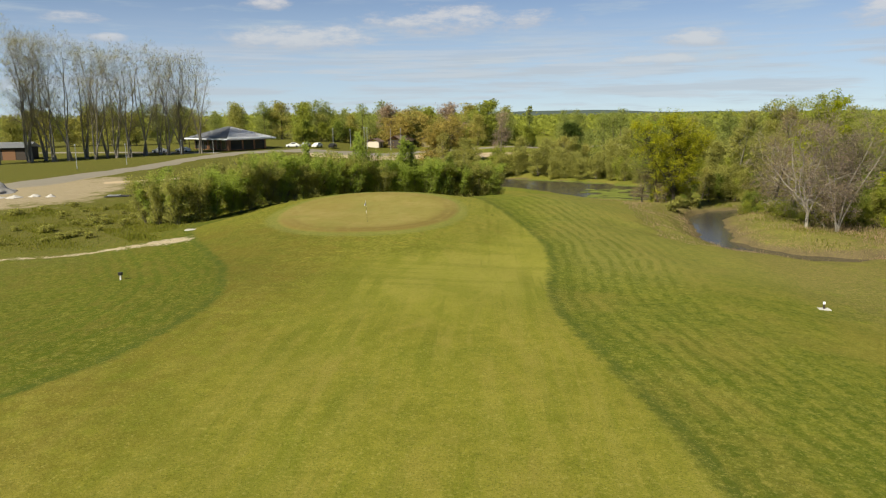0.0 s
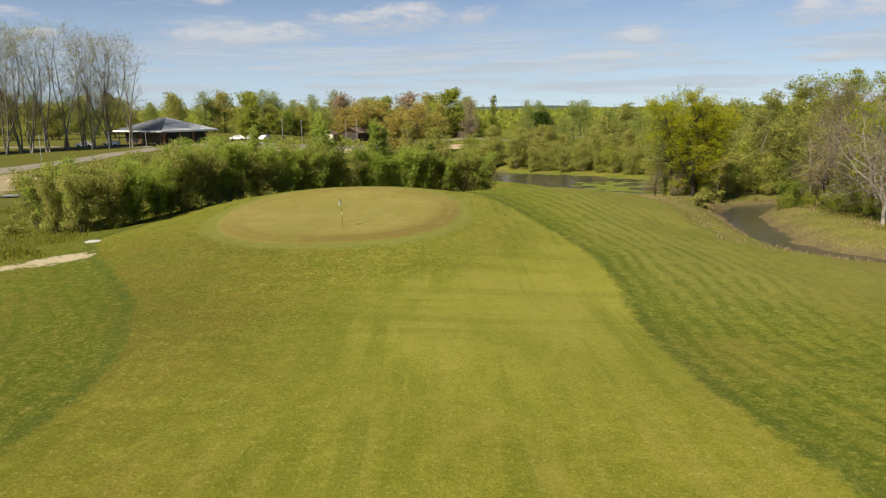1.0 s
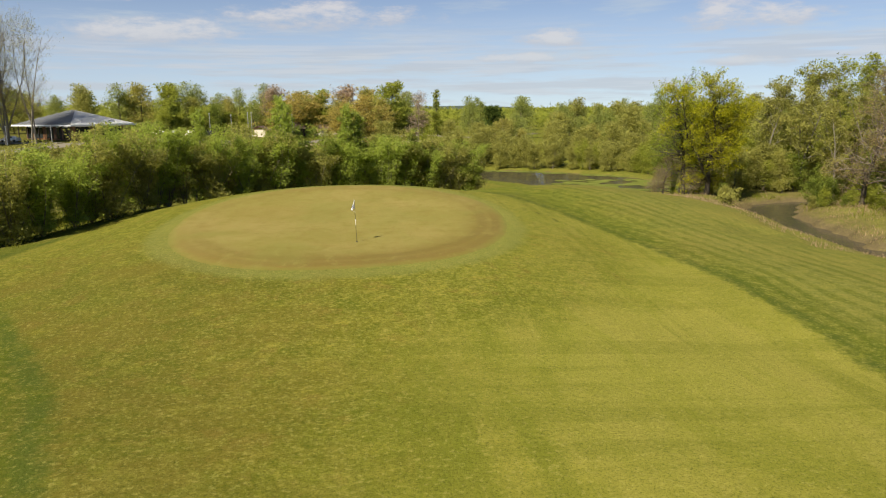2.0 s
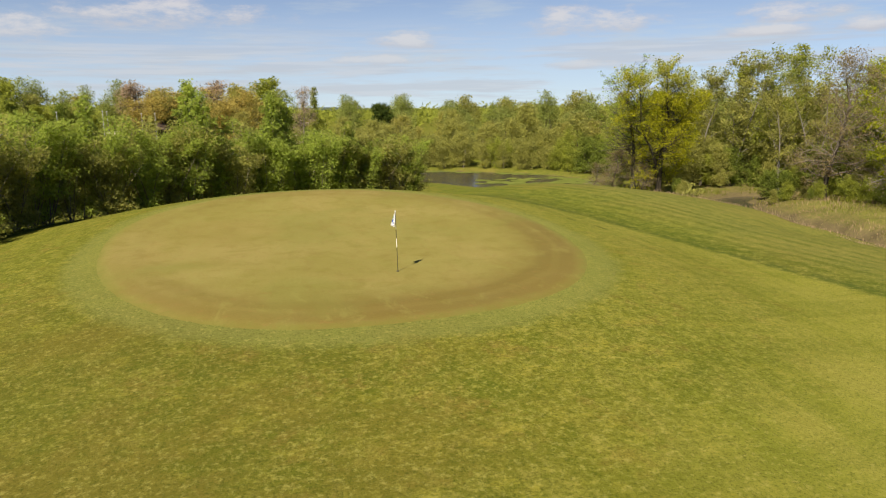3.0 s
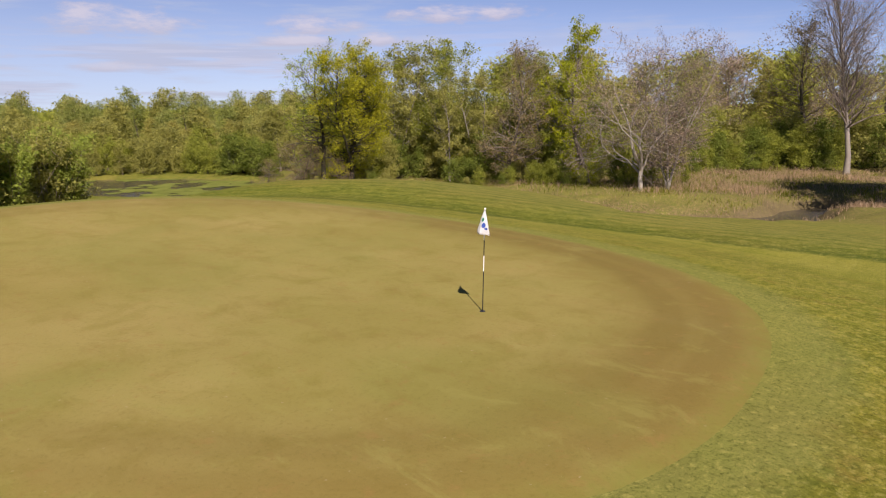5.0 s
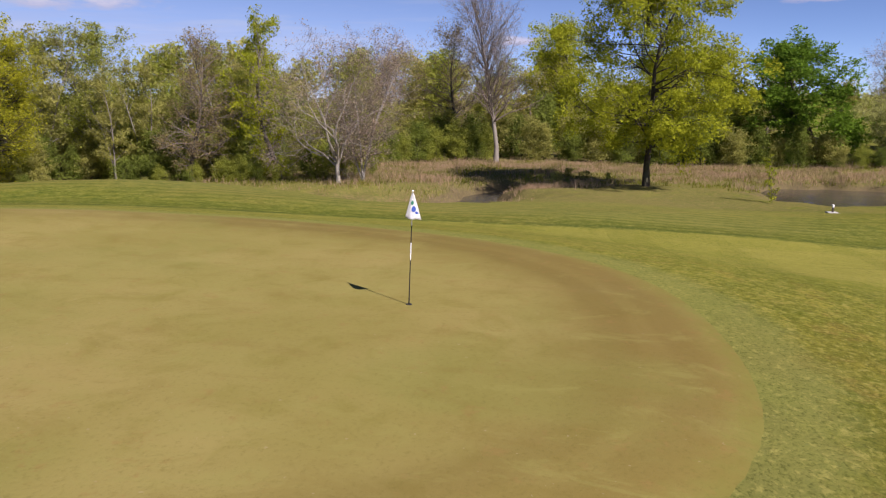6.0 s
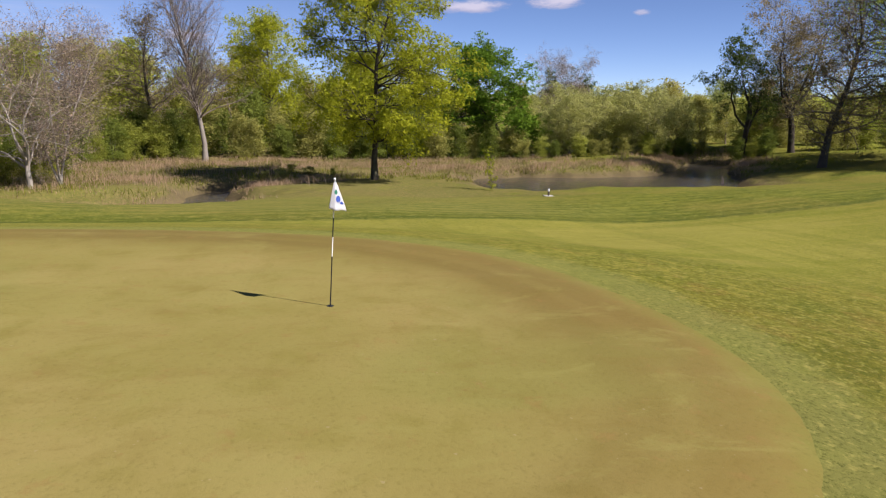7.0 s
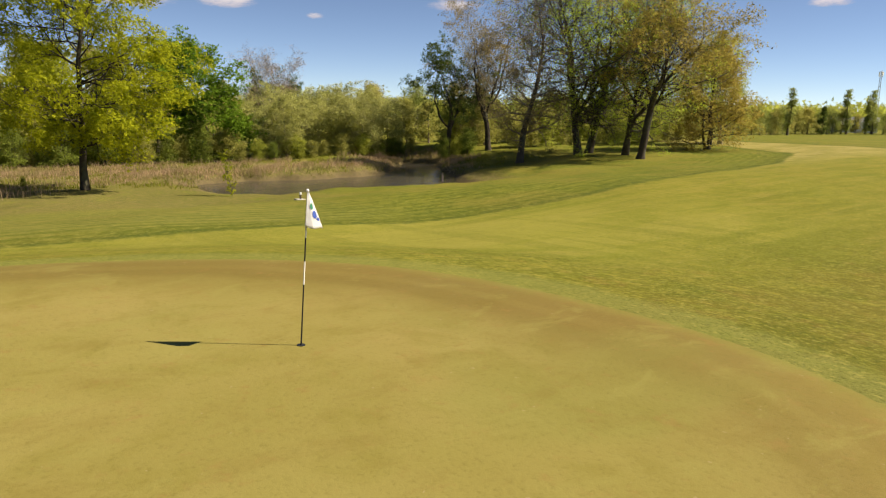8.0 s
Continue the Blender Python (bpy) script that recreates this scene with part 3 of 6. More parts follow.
def height(x, y):
    x, y = np.asarray(x, float), np.asarray(y, float)
    z = -1.2 - 1.3 * sstep(y, 15, -130)
    z = z - 1.85 * sstep(x, 6, 31) * sstep(y, -60, 20) - 0.25 * sstep(x, 20, 60)
    z = z - 0.40 * sstep(x, 32, 45) * sstep(y, 0, 24) * sstep(y, 140, 118) - 0.45 * sstep(x, 56, 70) * sstep(y, 24, 40)
    z = z + 1.1 * bump_at(x, y, 24, 106, 6.5) + 0.3 * bump_at(x, y, 22, 72, 5.0)
    z = z - 0.75 * bump_at(x, y, 8, 49, 6.5)
    z = z + 1.0 * bump_at(x, y, 31, 110, 4.0) + 0.4 * bump_at(x, y, 42.8, 54.5, 3.5)
    z = z - 0.55 * bump_at(x, y, 47, 66, 6.0) - 0.95 * bump_at(x, y, 48.5, 9, 6.5)
    z = z - 0.58 * sstep(x, 17, 30) * sstep(y, 16, 32) * sstep(y, 64, 50)
    z = z - 1.0 * sstep(x, -19, -40)
    z = z - 2.3 * sstep(y, 92, 112) * sstep(x, -60, -20)
    z = z + 1.2 * sstep(y, 90, 150) * sstep(x, -25, -60) + 2.2 * sstep(y, 165, 260)
    z = z + 1.35 * bump_at(x, y, 10.5, 86, 8.5) + 0.6 * bump_at(x, y, -23, 86, 5.0) + 0.65 * bump_at(x, y, -27, 68, 6.5)
    z = z + hum(x, y) * (0.10 - 0.06 * sstep(x, 34, 44)) * sstep(green_rho(x, y), 1.1, 2.2)
    top = 0.015 * (y - 65.2) + 0.0017 * np.maximum(y - 65.2, 0) ** 2 + 0.18 * bump_at(x, y, -17.0, 66, 4.0) - 0.03
    w = sstep(green_rho(x, y), 1.85, 0.85)
    z = z * (1 - w) + top * w
    d, steep = shore_distance(x, y)
    z = np.maximum(z, WATER_Z + 0.45 + 0.06 * hum(x, y))
    bank = WATER_Z + 0.30 * sstep(d, 0, 0.9) + steep * np.maximum(d, 0)
    low = np.minimum(z, bank)
    soft = np.where(np.abs(z - bank) < 0.8, low - 0.10 * (1 - np.abs(z - bank) / 0.8) ** 2, low)
    return np.where(d < 0, np.maximum(WATER_Z + 0.5 * d, WATER_Z - 1.0), soft)


def at(x, y, lift=0.0):
    return (x, y, float(height(np.array([x]), np.array([y]))[0]) + lift)


def spread(lo, hi, step, far, grow=1.16):
    """Grid lines, even from lo to hi and wider and wider out to far."""
    mid = list(np.arange(lo, hi + step / 2, step))
    s, v = step, hi
    up, down = [], []
    while v < far:
        s *= grow
        v += s
        up.append(v)
    s, v = step, lo
    while v > -far:
        s *= grow
        v -= s
        down.append(v)
    return np.array(down[::-1] + mid + up)


def grid_faces(nx, ny):
    i = np.arange(nx * ny).reshape(ny, nx)
    return np.stack([i[:-1, :-1], i[:-1, 1:], i[1:, 1:], i[1:, :-1]], -1).reshape(-1, 4)


def store(me, name, values):
    a = me.attributes.new(name, "FLOAT", "POINT")
    a.data.foreach_set("value", np.asarray(values, np.float32).ravel())


# ---- ground, green, water ----
def build_ground():
    gx, gy = spread(-46, 62, 0.6, 4200), spread(10, 132, 0.6, 4200)
    x, y = np.meshgrid(gx, gy)
    z = height(x, y)
    me = mesh_of("ground", np.stack([x, y, z], -1).reshape(-1, 3), grid_faces(len(gx), len(gy)), M["ground"], True)
    shore, _ = shore_distance(x, y)
    store(me, "d_fairway", inside_distance(x, y, FAIRWAY))
    store(me, "d_shore", shore + 0.9 * sstep(y, 116, 124))
    store(me, "d_rut", ribbon_distance(x, y, RUT))
    store(me, "d_path", ribbon_distance(x, y, PATHWAY))
    store(me, "d_green", green_distance(x, y))
    dry = np.maximum(sstep(shore, 5.5, 1.5) * (1 - 0.8 * sstep(y, 114, 124)), sstep(x, 36, 46) * sstep(y, 48, 58) * sstep(y, 150, 120))
    dry = np.maximum(dry, 0.22 * sstep(x, -27, -38) * sstep(y, 40, 60) * sstep(y, 105, 90))
    dry = np.maximum(dry, 0.6 * sstep(x, 22, 30) * sstep(y, 36, 46) * sstep(y, 72, 62))
    store(me, "tired", sstep(x, -5, -17) * (0.65 * sstep(y, -5, 12) + 0.35 * sstep(y, 34, 46)) * sstep(y, 72, 60))
    dry = np.maximum(dry, 0.4 * sstep(shore, 9.5, 8.0) * sstep(y, 64, 72) * sstep(y, 122, 116) * sstep(x, 18, 21))
    dg = green_distance(x, y)
    store(me, "mottled", np.maximum(0.35 * sstep(dg, 16, 8), np.maximum(sstep(dg, 8.5, 4.5), sstep(dg, 19, 9) * sstep(x, -5, -13))) * (1 - 0.45 * sstep(x, -8, 1)) * (1 - 0.75 * sstep(x, -12, -4) * sstep(y, 57, 50)))
    store(me, "approach", sstep(y, 34, 44) * sstep(dg, 1.0, 4.0) * sstep(y, 72, 62))
    store(me, "pale", np.maximum(0.7 * sstep(x, 4, 20) * sstep(y, 30, -6), 0.8 * sstep(x, -11, -2) * sstep(y, 98, 84) * sstep(y, 32, 48) * (1 - 0.6 * sstep(dg, 8, 3) * sstep(y, 72, 66))))
    store(me, "thin", sstep(x, 5, 12) * sstep(y, 44, 56) * sstep(y, 116, 104))
    store(me, "lea", np.maximum(sstep(x, -34, -56) * sstep(y, 96, 122) * sstep(y, 330, 290), 0.8 * sstep(x, -31, -38) * sstep(y, 58, 66)))
    store(me, "straw", sstep(x, 6, 20) * sstep(y, 34, 6))
    store(me, "dry", dry)
    store(me, "west", sstep(x, -13, -19) * sstep(y, 10, 30))
    store(me, "yard", np.exp(-(((x + 77) / 19) ** 2 + ((y - 113) / 27) ** 2)))
    return tagged(new("ground", me), "rolling golf course turf, mown fairway between striped rough", "ground", kind="structure")


build_ground()


def build_green():
    cx, cy, rx, ry = GREEN
    n, rings = 256, 24
    a = np.linspace(0, 2 * np.pi, n, endpoint=False)
    wob = 1 + 0.012 * np.sin(3 * a + 1) + 0.008 * np.sin(5 * a)
    v, d = [], []
    for k in range(rings + 1):
        f = k / rings
        e = (np.abs(np.cos(a)) ** 2.25 + np.abs(np.sin(a)) ** 2.25) ** (-1 / 2.25)
        x, y = cx + rx * f * wob * e * np.cos(a), cy + ry * f * wob * e * np.sin(a)
        lift = 0.022 if k < rings else -0.02
        v.append(np.stack([x, y, height(x, y) + lift], -1))
        d.append((f - 1) * 10.4 * np.ones(n))
    v, d = np.concatenate(v), np.concatenate(d)
    faces = []
    for k in range(rings):
        for i in range(n):
            j = (i + 1) % n
            faces.append((k * n + i, (k + 1) * n + i, (k + 1) * n + j, k * n + j))
    me = mesh_of("putting_green", v, faces, M["green"], True)
    store(me, "d_green", d)
    # where the band's coloured-in mowing sheen is strongest: east and south
    store(me, "sheen_side", np.maximum(sstep(v[:, 0], cx - 7, cx - 1), 0.55 * sstep(v[:, 1], cy - 4, cy - 9)) * (1 - 0.75 * sstep(v[:, 1], cy - 4, cy + 6)))
    store(me, "south", sstep(v[:, 1], cy - 5, cy - ry))
    store(me, "east", sstep(v[:, 0], cx - 2, cx + rx))
    return tagged(new("putting_green", me), "close-mown tan putting green on a low mound", "putting green", kind="structure")


build_green()


def build_water():
    gx, gy = np.arange(-40, 121, 20.0), np.arange(-20, 201, 20.0)
    x, y = np.meshgrid(gx, gy)
    me = mesh_of("water", np.stack([x, y, np.full(x.shape, WATER_Z)], -1).reshape(-1, 3), grid_faces(len(gx), len(gy)), M["water"])
    tagged(new("water", me), "still brown water of creek, pond and lake", "water", kind="structure")


build_water()


# ---- flag ----
def build_flag():
    base = at(-9.8, 65.2, 0.02)
    f = thing("golf_flag", base, "banded black and white golf flagstick with a white flag", "golf flag")
    lean = Vector((-0.067, -0.115, 2.129)).normalized()

    def up(h):
        return lean * h
    bands = [(0.0, 0.43, "black"), (0.43, 0.86, "black"), (0.86, 1.18, "white"), (1.18, 1.50, "black"), (1.50, 1.60, "white"), (1.60, 2.13, "steel")]
    for lo, hi, colour in bands:
        bm = bmesh.new()
        rod(bm, up(lo), up(hi), 0.012 if lo < 0.4 else 0.0098, 0.0098, 10)
        part("pole_band", bm, M[colour], f, colour + " pole section")
    bm = bmesh.new()
    bmesh.ops.create_uvsphere(bm, u_segments=10, v_segments=6, radius=0.022, matrix=Matrix.Translation(up(2.135)))
    part("finial", bm, M["white"], f, "small white ball top", True)
    bm = bmesh.new()
    rod(bm, (0, 0, -0.02), (0, 0, 0.012), 0.062, 0.056, 20)
    part("cup_rim", bm, M["black"], f, "dark rim of the hole")
    # cloth hanging from the top in two folds, wider at the foot
    fold = [Vector((0.0, 0.0)), Vector((-0.13, 0.10)), Vector((-0.19, 0.0)), Vector((-0.15, -0.11)), Vector((-0.10, -0.20))]
    leg = [(q - p).length for p, q in zip(fold, fold[1:])]

    def cloth_at(u, v, off=0.0):
        d = u * sum(leg)
        k = 0
        while k < len(leg) - 1 and d > leg[k]:
            d -= leg[k]
            k += 1
        p = fold[k].lerp(fold[k + 1], min(1, d / leg[k]))
        step = (fold[k + 1] - fold[k]).normalized()
        wide = 0.05 + 0.95 * v ** 0.9
        drop = 2.115 - 0.40 * v - 0.10 * v * u + 0.012 * math.sin(u * 9)
        q = p * wide + Vector((-step.y, step.x)) * off
        return up(drop) + Vector((q.x, q.y, 0))
    bm = bmesh.new()
    nu, nv = 25, 13
    rows = [[bm.verts.new(cloth_at(i / (nu - 1), j / (nv - 1))) for i in range(nu)] for j in range(nv)]
    for j in range(nv - 1):
        for i in range(nu - 1):
            bm.faces.new((rows[j][i], rows[j + 1][i], rows[j + 1][i + 1], rows[j][i + 1]))
    bmesh.ops.solidify(bm, geom=list(bm.faces), thickness=0.003)
    cloth = part("flag_cloth", bm, M["cloth"], f, "white hanging flag cloth", True)

    def patch(u0, v0, w, h, colour, name):
        b = bmesh.new()
        for s in (1, -1):
            ring = [b.verts.new(cloth_at(u0 + w * math.cos(k * math.pi / 8), v0 + h * math.sin(k * math.pi / 8), s * 0.007)) for k in range(16)]
            b.faces.new(ring if s > 0 else ring[::-1])
        part(name, b, M[colour], cloth, "printed " + name.replace("_", " "))
    patch(0.64, 0.38, 0.10, 0.085, "teal", "green_emblem")
    patch(0.72, 0.62, 0.12, 0.11, "blue", "blue_emblem")
    patch(0.85, 0.76, 0.08, 0.05, "blue", "blue_emblem")


build_flag()


# ---- trees and shrubs ----
def unit(v):
    return v / np.maximum(np.linalg.norm(v, axis=-1, keepdims=True), 1e-9)


def grow(rng, start, way, length, r0, r1, k, wiggle, up):
    """Branches as bent lines: (n, k, 3) points and (n, k) radii."""
    n = len(start)
    pts, d = [start], unit(way)
    for _ in range(k - 1):
        d = unit(d + rng.normal(0, wiggle, (n, 3)) + np.array([0, 0, up]))
        pts.append(pts[-1] + d * (length / (k - 1))[:, None])
    f = np.linspace(0, 1, k)[None]
    return np.stack(pts, 1), r0[:, None] * (1 - f) + r1[:, None] * f


def spawn(rng, pts, rad, count, lo, hi, angle, ratio, thin):
    """Side shoots: starts, ways, lengths and radii."""
    n, k, _ = pts.shape
    t = lo + (hi - lo) * (np.arange(count)[None] + rng.random((n, count))) / count
    f = t * (k - 1)
    i = np.minimum(f.astype(int), k - 2)
    w = (f - i)[..., None]
    rows = np.arange(n)[:, None]
    p = pts[rows, i] * (1 - w) + pts[rows, i + 1] * w
    along = unit(pts[rows, i + 1] - pts[rows, i])
    r = rad[rows, i] * (1 - w[..., 0]) + rad[rows, i + 1] * w[..., 0]
    side = unit(np.cross(along, rng.normal(0, 1, along.shape)))
    a = np.radians(angle * (0.7 + 0.6 * rng.random((n, count))))[..., None]
    way = along * np.cos(a) + side * np.sin(a)
    total = np.linalg.norm(np.diff(pts, axis=1), axis=2).sum(1)[:, None]
    length = total * ratio * (1.15 - 0.6 * t) * (0.7 + 0.6 * rng.random((n, count)))
    return p.reshape(-1, 3), way.reshape(-1, 3), length.ravel(), np.maximum(r * thin, 0.006).ravel()


def tubes(sets):
    """One mesh's arrays out of (points, radii, sides) sets."""
    V, F, base = [], [], 0
    for pts, rad, sides in sets:
        n, k, _ = pts.shape
        axis = unit(pts[:, -1] - pts[:, 0])
        ref = np.where(np.abs(axis[:, 2:3]) > 0.8, np.array([[1.0, 0, 0]]), np.array([[0, 0, 1.0]]))
        u = unit(np.cross(axis, ref))
        v = np.cross(axis, u)
        a = np.arange(sides) * 2 * np.pi / sides
        ring = np.cos(a)[None, :, None] * u[:, None] + np.sin(a)[None, :, None] * v[:, None]
        vert = pts[:, :, None] + rad[:, :, None, None] * ring[:, None]
        V.append(vert.reshape(-1, 3))
        idx = base + np.arange(n * k * sides).reshape(n, k, sides)
        nxt = np.roll(idx, -1, axis=2)
        F.append(np.stack([idx[:, :-1], nxt[:, :-1], nxt[:, 1:], idx[:, 1:]], -1).reshape(-1, 4))
        base += n * k * sides
    return np.concatenate(V), np.concatenate(F)


def leaf_faces(rng, centre, size, flat=0.0, long=1.6):
    """Small three-cornered leaf sprays at the centres."""
    n = len(centre)
    nrm = unit(rng.normal(0, 1, (n, 3)) + np.array([0, 0, flat]))
    u = unit(np.cross(nrm, rng.normal(0, 1, (n, 3))))
    v = np.cross(nrm, u)
    s = (size * (0.55 + 0.9 * rng.random(n)))[:, None]
    a, b = u * s * long * 0.55, v * s * 0.6
    verts = np.stack([centre + a, centre - a * 0.7 + b, centre - a * 0.5 - b], 1)
    return verts.reshape(-1, 3), np.arange(n * 3).reshape(n, 3)


def tree_meshes(name, seed, tall, bark, leaf, spread=0.35, bare=0.25, limbs=30, subs=7, twigs=4, leaves=8000, size=0.2, trunk=0.022,
                stems=1, splay=0.0, top=0.3, low=75.0, lean=0.0, wiggle=0.10, droop=0.0, shape=0.45, cluster=0.35, twig_r=0.014, forks=0, lod=0, split=0.0, limb=None,
                gaps=0.0, pale=0):
    """Trunk and crown meshes of one tree: a wandering stem, limbs that fill a crown profile, shoots, twigs and leaves."""
    rng = np.random.default_rng(seed)
    start = np.zeros((stems, 3))
    start[:, :2] = rng.normal(0, 0.12 * (stems > 1) * tall * 0.1, (stems, 2))
    start[:, 2] = -0.25
    a = rng.random() * 6 + np.arange(stems) * 2 * np.pi / stems + rng.normal(0, 0.3, stems)
    tilt = splay * (0.5 + 0.7 * rng.random(stems))
    way = np.stack([np.cos(a) * tilt + lean, np.sin(a) * tilt, np.ones(stems)], -1)
    h = tall * (1 if stems == 1 else 1) * (0.78 + 0.22 * rng.random(stems) if stems > 1 else np.ones(stems))
    r = np.full(stems, tall * trunk)
    p0, r0 = grow(rng, start, way, h * (split or 1), r, r * (0.7 if split else 0.12), 10, wiggle * (0.3 if split else 0.6), 0.03)
    r0[:, 0] *= 1.35
    sets = [(p0, r0, 8 if stems < 4 else 6)]
    if forks:
        if split:
            # the trunk ends in several great rising limbs
            fs, fw, _, fr = spawn(rng, p0, r0, forks, 0.62, 1.0, 34, 1.0, 0.62)
            fl = tall * (1 - split) * (0.62 + 0.36 * rng.random(len(fs)))
            pf, rf = grow(rng, fs, fw, fl, fr, fr * 0.12, 10, wiggle, 0.10)
            keep = [(pf, rf)]
        else:
            fs, fw, fl, fr = spawn(rng, p0, r0, forks, bare * 0.8, bare + 0.3, 32, 0.75, 0.75)
            pf, rf = grow(rng, fs, fw, fl, fr, fr * 0.15, 9, wiggle, 0.06)
            keep = [(p0, r0), (pf, rf)]
        sets.append((pf, rf, 6))
    else:
        keep = [(p0, r0)]
    P1, R1 = [], []
    for pp, rr in keep:
        each = max(4, int(limbs / len(pp) if split else limbs / stems * (1 if pp is p0 else 0.6 / max(1, forks) * 1.6)))
        s, w, _, rad = spawn(rng, pp, rr, each, bare if pp is p0 else 0.2, 0.99, 60, 1.0, 0.42)
        u = np.clip((s[:, 2] / tall - bare) / (1 - bare), 0, 1)
        prof = np.sqrt(np.clip(1 - ((u - shape) / np.where(u > shape, 1.06 - shape, shape + 0.32)) ** 2, 0.03, 1))
        ang = np.radians(low * (1 - u) + 26 * u) * (0.8 + 0.4 * rng.random(len(s)))
        az = rng.random(len(s)) * 2 * np.pi
        w = np.stack([np.sin(ang) * np.cos(az), np.sin(ang) * np.sin(az), np.cos(ang)], -1)
        ln = tall * spread * prof * (0.65 + 0.5 * rng.random(len(s)))
        p1, r1 = grow(rng, s, w, ln, np.minimum(rad, (0.034 if pale else 0.02) * ln + 0.01), np.full(len(s), 0.012), 5 if lod else 7, wiggle * 1.5, 0.05 - droop)
        P1.append(p1)
        R1.append(r1)
    p1, r1 = np.concatenate(P1), np.concatenate(R1)
    sets.append((p1, r1, 3 if lod else 5))
    s, w, ln, rad = spawn(rng, p1, r1, subs, 0.18, 1.0, 48, 0.42, 0.6)
    p2, r2 = grow(rng, s, w, ln, rad, rad * 0.4, 4, wiggle * 1.8, 0.05 - droop)
    if lod < 2:
        sets.append((p2, r2, 3))
    p3 = p2[:, 1:]
    if twigs:
        s, w, ln, rad = spawn(rng, p2, r2, twigs, 0.15, 1.0, 45, 0.5, 0.6)
        p3, r3 = grow(rng, s, w, ln, np.minimum(rad, twig_r), np.full(len(s), twig_r * 0.45), 2, wiggle * 2, 0.03 - droop)
        sets.append((p3, r3, 3))
    V, F = tubes(sets)
    wood = mesh_of(name + "_trunk", V, F, bark, True)
    if limb:
        # limbs and twigs paler than the stem
        wood.materials.append(limb)
        first = len(tubes(sets[:pale or (2 if forks else 1)])[1])
        wood.polygons.foreach_set("material_index", (np.arange(len(F)) >= first).astype(np.int32))
    crown = None
    if leaves:
        tips = np.concatenate([p3[:, 1:].reshape(-1, 3), p2[:, 2:].reshape(-1, 3)])
        if gaps:
            # some shoots stay bare, so that the crown breaks into clumps
            tips = tips[np.sin(tips[:, 0] * 1.9 + 2 * np.sin(tips[:, 2] * 1.3)) + np.sin(tips[:, 1] * 1.7 + tips[:, 2] * 2.1) > gaps * 2 - 1.2]
        c = tips[rng.integers(0, len(tips), leaves)] + np.clip(rng.normal(0, 1, (leaves, 3)), -1.5, 1.5) * cluster * np.array([1, 1, 0.7])
        V, F = leaf_faces(rng, c, np.full(leaves, size), 0.9)
        crown = mesh_of(name + "_crown", V, F, leaf)
    return wood, crown


KINDS = {}


def kind(key, *args, **more):
    KINDS[key] = (tree_meshes(key, *args, **more), args[1])


def plant(key, name, x, y, tall, label, category="tree", group="", turn=None, wide=1.0, rng=random, sink=0.0):
    """One tree of a kind, scaled to its height, standing on the ground."""
    (wood, crown), h = KINDS[key]
    s = tall / h
    t = thing(name, at(x, y, -sink), label, category, group, rng.random() * 360 if turn is None else turn)
    t.scale = (s * wide, s * wide, s)
    child("trunk", wood, t)
    if crown:
        child("crown", crown, t)
    return t


kind("oak", 11, 17, M["bark_dark"], M["leaf_yellow"], spread=0.43, bare=0.20, limbs=56, subs=8, twigs=3, leaves=60000, size=0.165, low=92, shape=0.36, cluster=0.34, trunk=0.017, wiggle=0.14, droop=0.04, gaps=0.08)
kind("oak_thin", 12, 22, M["bark_dark"], M["leaf_oak_bud"], spread=0.36, bare=0.14, limbs=76, subs=8, twigs=4, leaves=24000, size=0.17, low=98, shape=0.45, cluster=0.36, trunk=0.021, wiggle=0.19, forks=5, split=0.40, gaps=0.2, lean=0.20)
kind("oak_green", 13, 22, M["bark_dark"], M["leaf_oak"], spread=0.36, bare=0.16, limbs=70, subs=8, twigs=3, leaves=28000, size=0.145, low=100, shape=0.42, cluster=0.40, trunk=0.021, wiggle=0.19, forks=4, gaps=0.34, limb=M["bark"])
kind("oak_bare", 14, 20, M["bark_dark"], M["leaf_rust"], spread=0.34, bare=0.13, limbs=64, subs=8, twigs=6, leaves=36000, size=0.12, low=94, shape=0.5, cluster=0.34, trunk=0.021, wiggle=0.22, forks=5, split=0.26)
kind("ivy", 15, 20, M["bark_dark"], M["leaf_dark"], spread=0.28, bare=0.10, limbs=44, subs=7, twigs=4, leaves=11000, size=0.2, low=88, shape=0.4, cluster=0.26, wiggle=0.28, forks=5, split=0.3)
kind("snag", 71, 14, M["bark_limb"], M["leaf_mauve"], spread=0.36, bare=0.16, limbs=78, subs=9, twigs=5, leaves=9000, size=0.085, low=96, shape=0.42, cluster=0.30, trunk=0.014, wiggle=0.26, forks=8, split=0.20, twig_r=0.014, limb=M["twig"], pale=3)
kind("grey_twigs", 67, 15, M["bark_limb"], M["leaf_mauve"], spread=0.27, bare=0.16, limbs=120, subs=9, twigs=6, leaves=14000, size=0.085, low=76, shape=0.48, cluster=0.28, trunk=0.009, wiggle=0.13, stems=4, splay=0.26, twig_r=0.017, limb=M["twig"])
kind("rusty", 17, 13, M["bark"], M["leaf_rust"], spread=0.36, bare=0.16, limbs=44, subs=8, twigs=5, leaves=8500, size=0.115, low=88, shape=0.5, cluster=0.3, wiggle=0.16, limb=M["twig"])
kind("tallbare", 18, 17, M["bark_mid"], M["leaf_mauve"], spread=0.40, bare=0.24, limbs=90, subs=9, twigs=6, leaves=2600, size=0.07, cluster=0.2, low=44, shape=0.62, wiggle=0.09, trunk=0.015, limb=M["twig"])
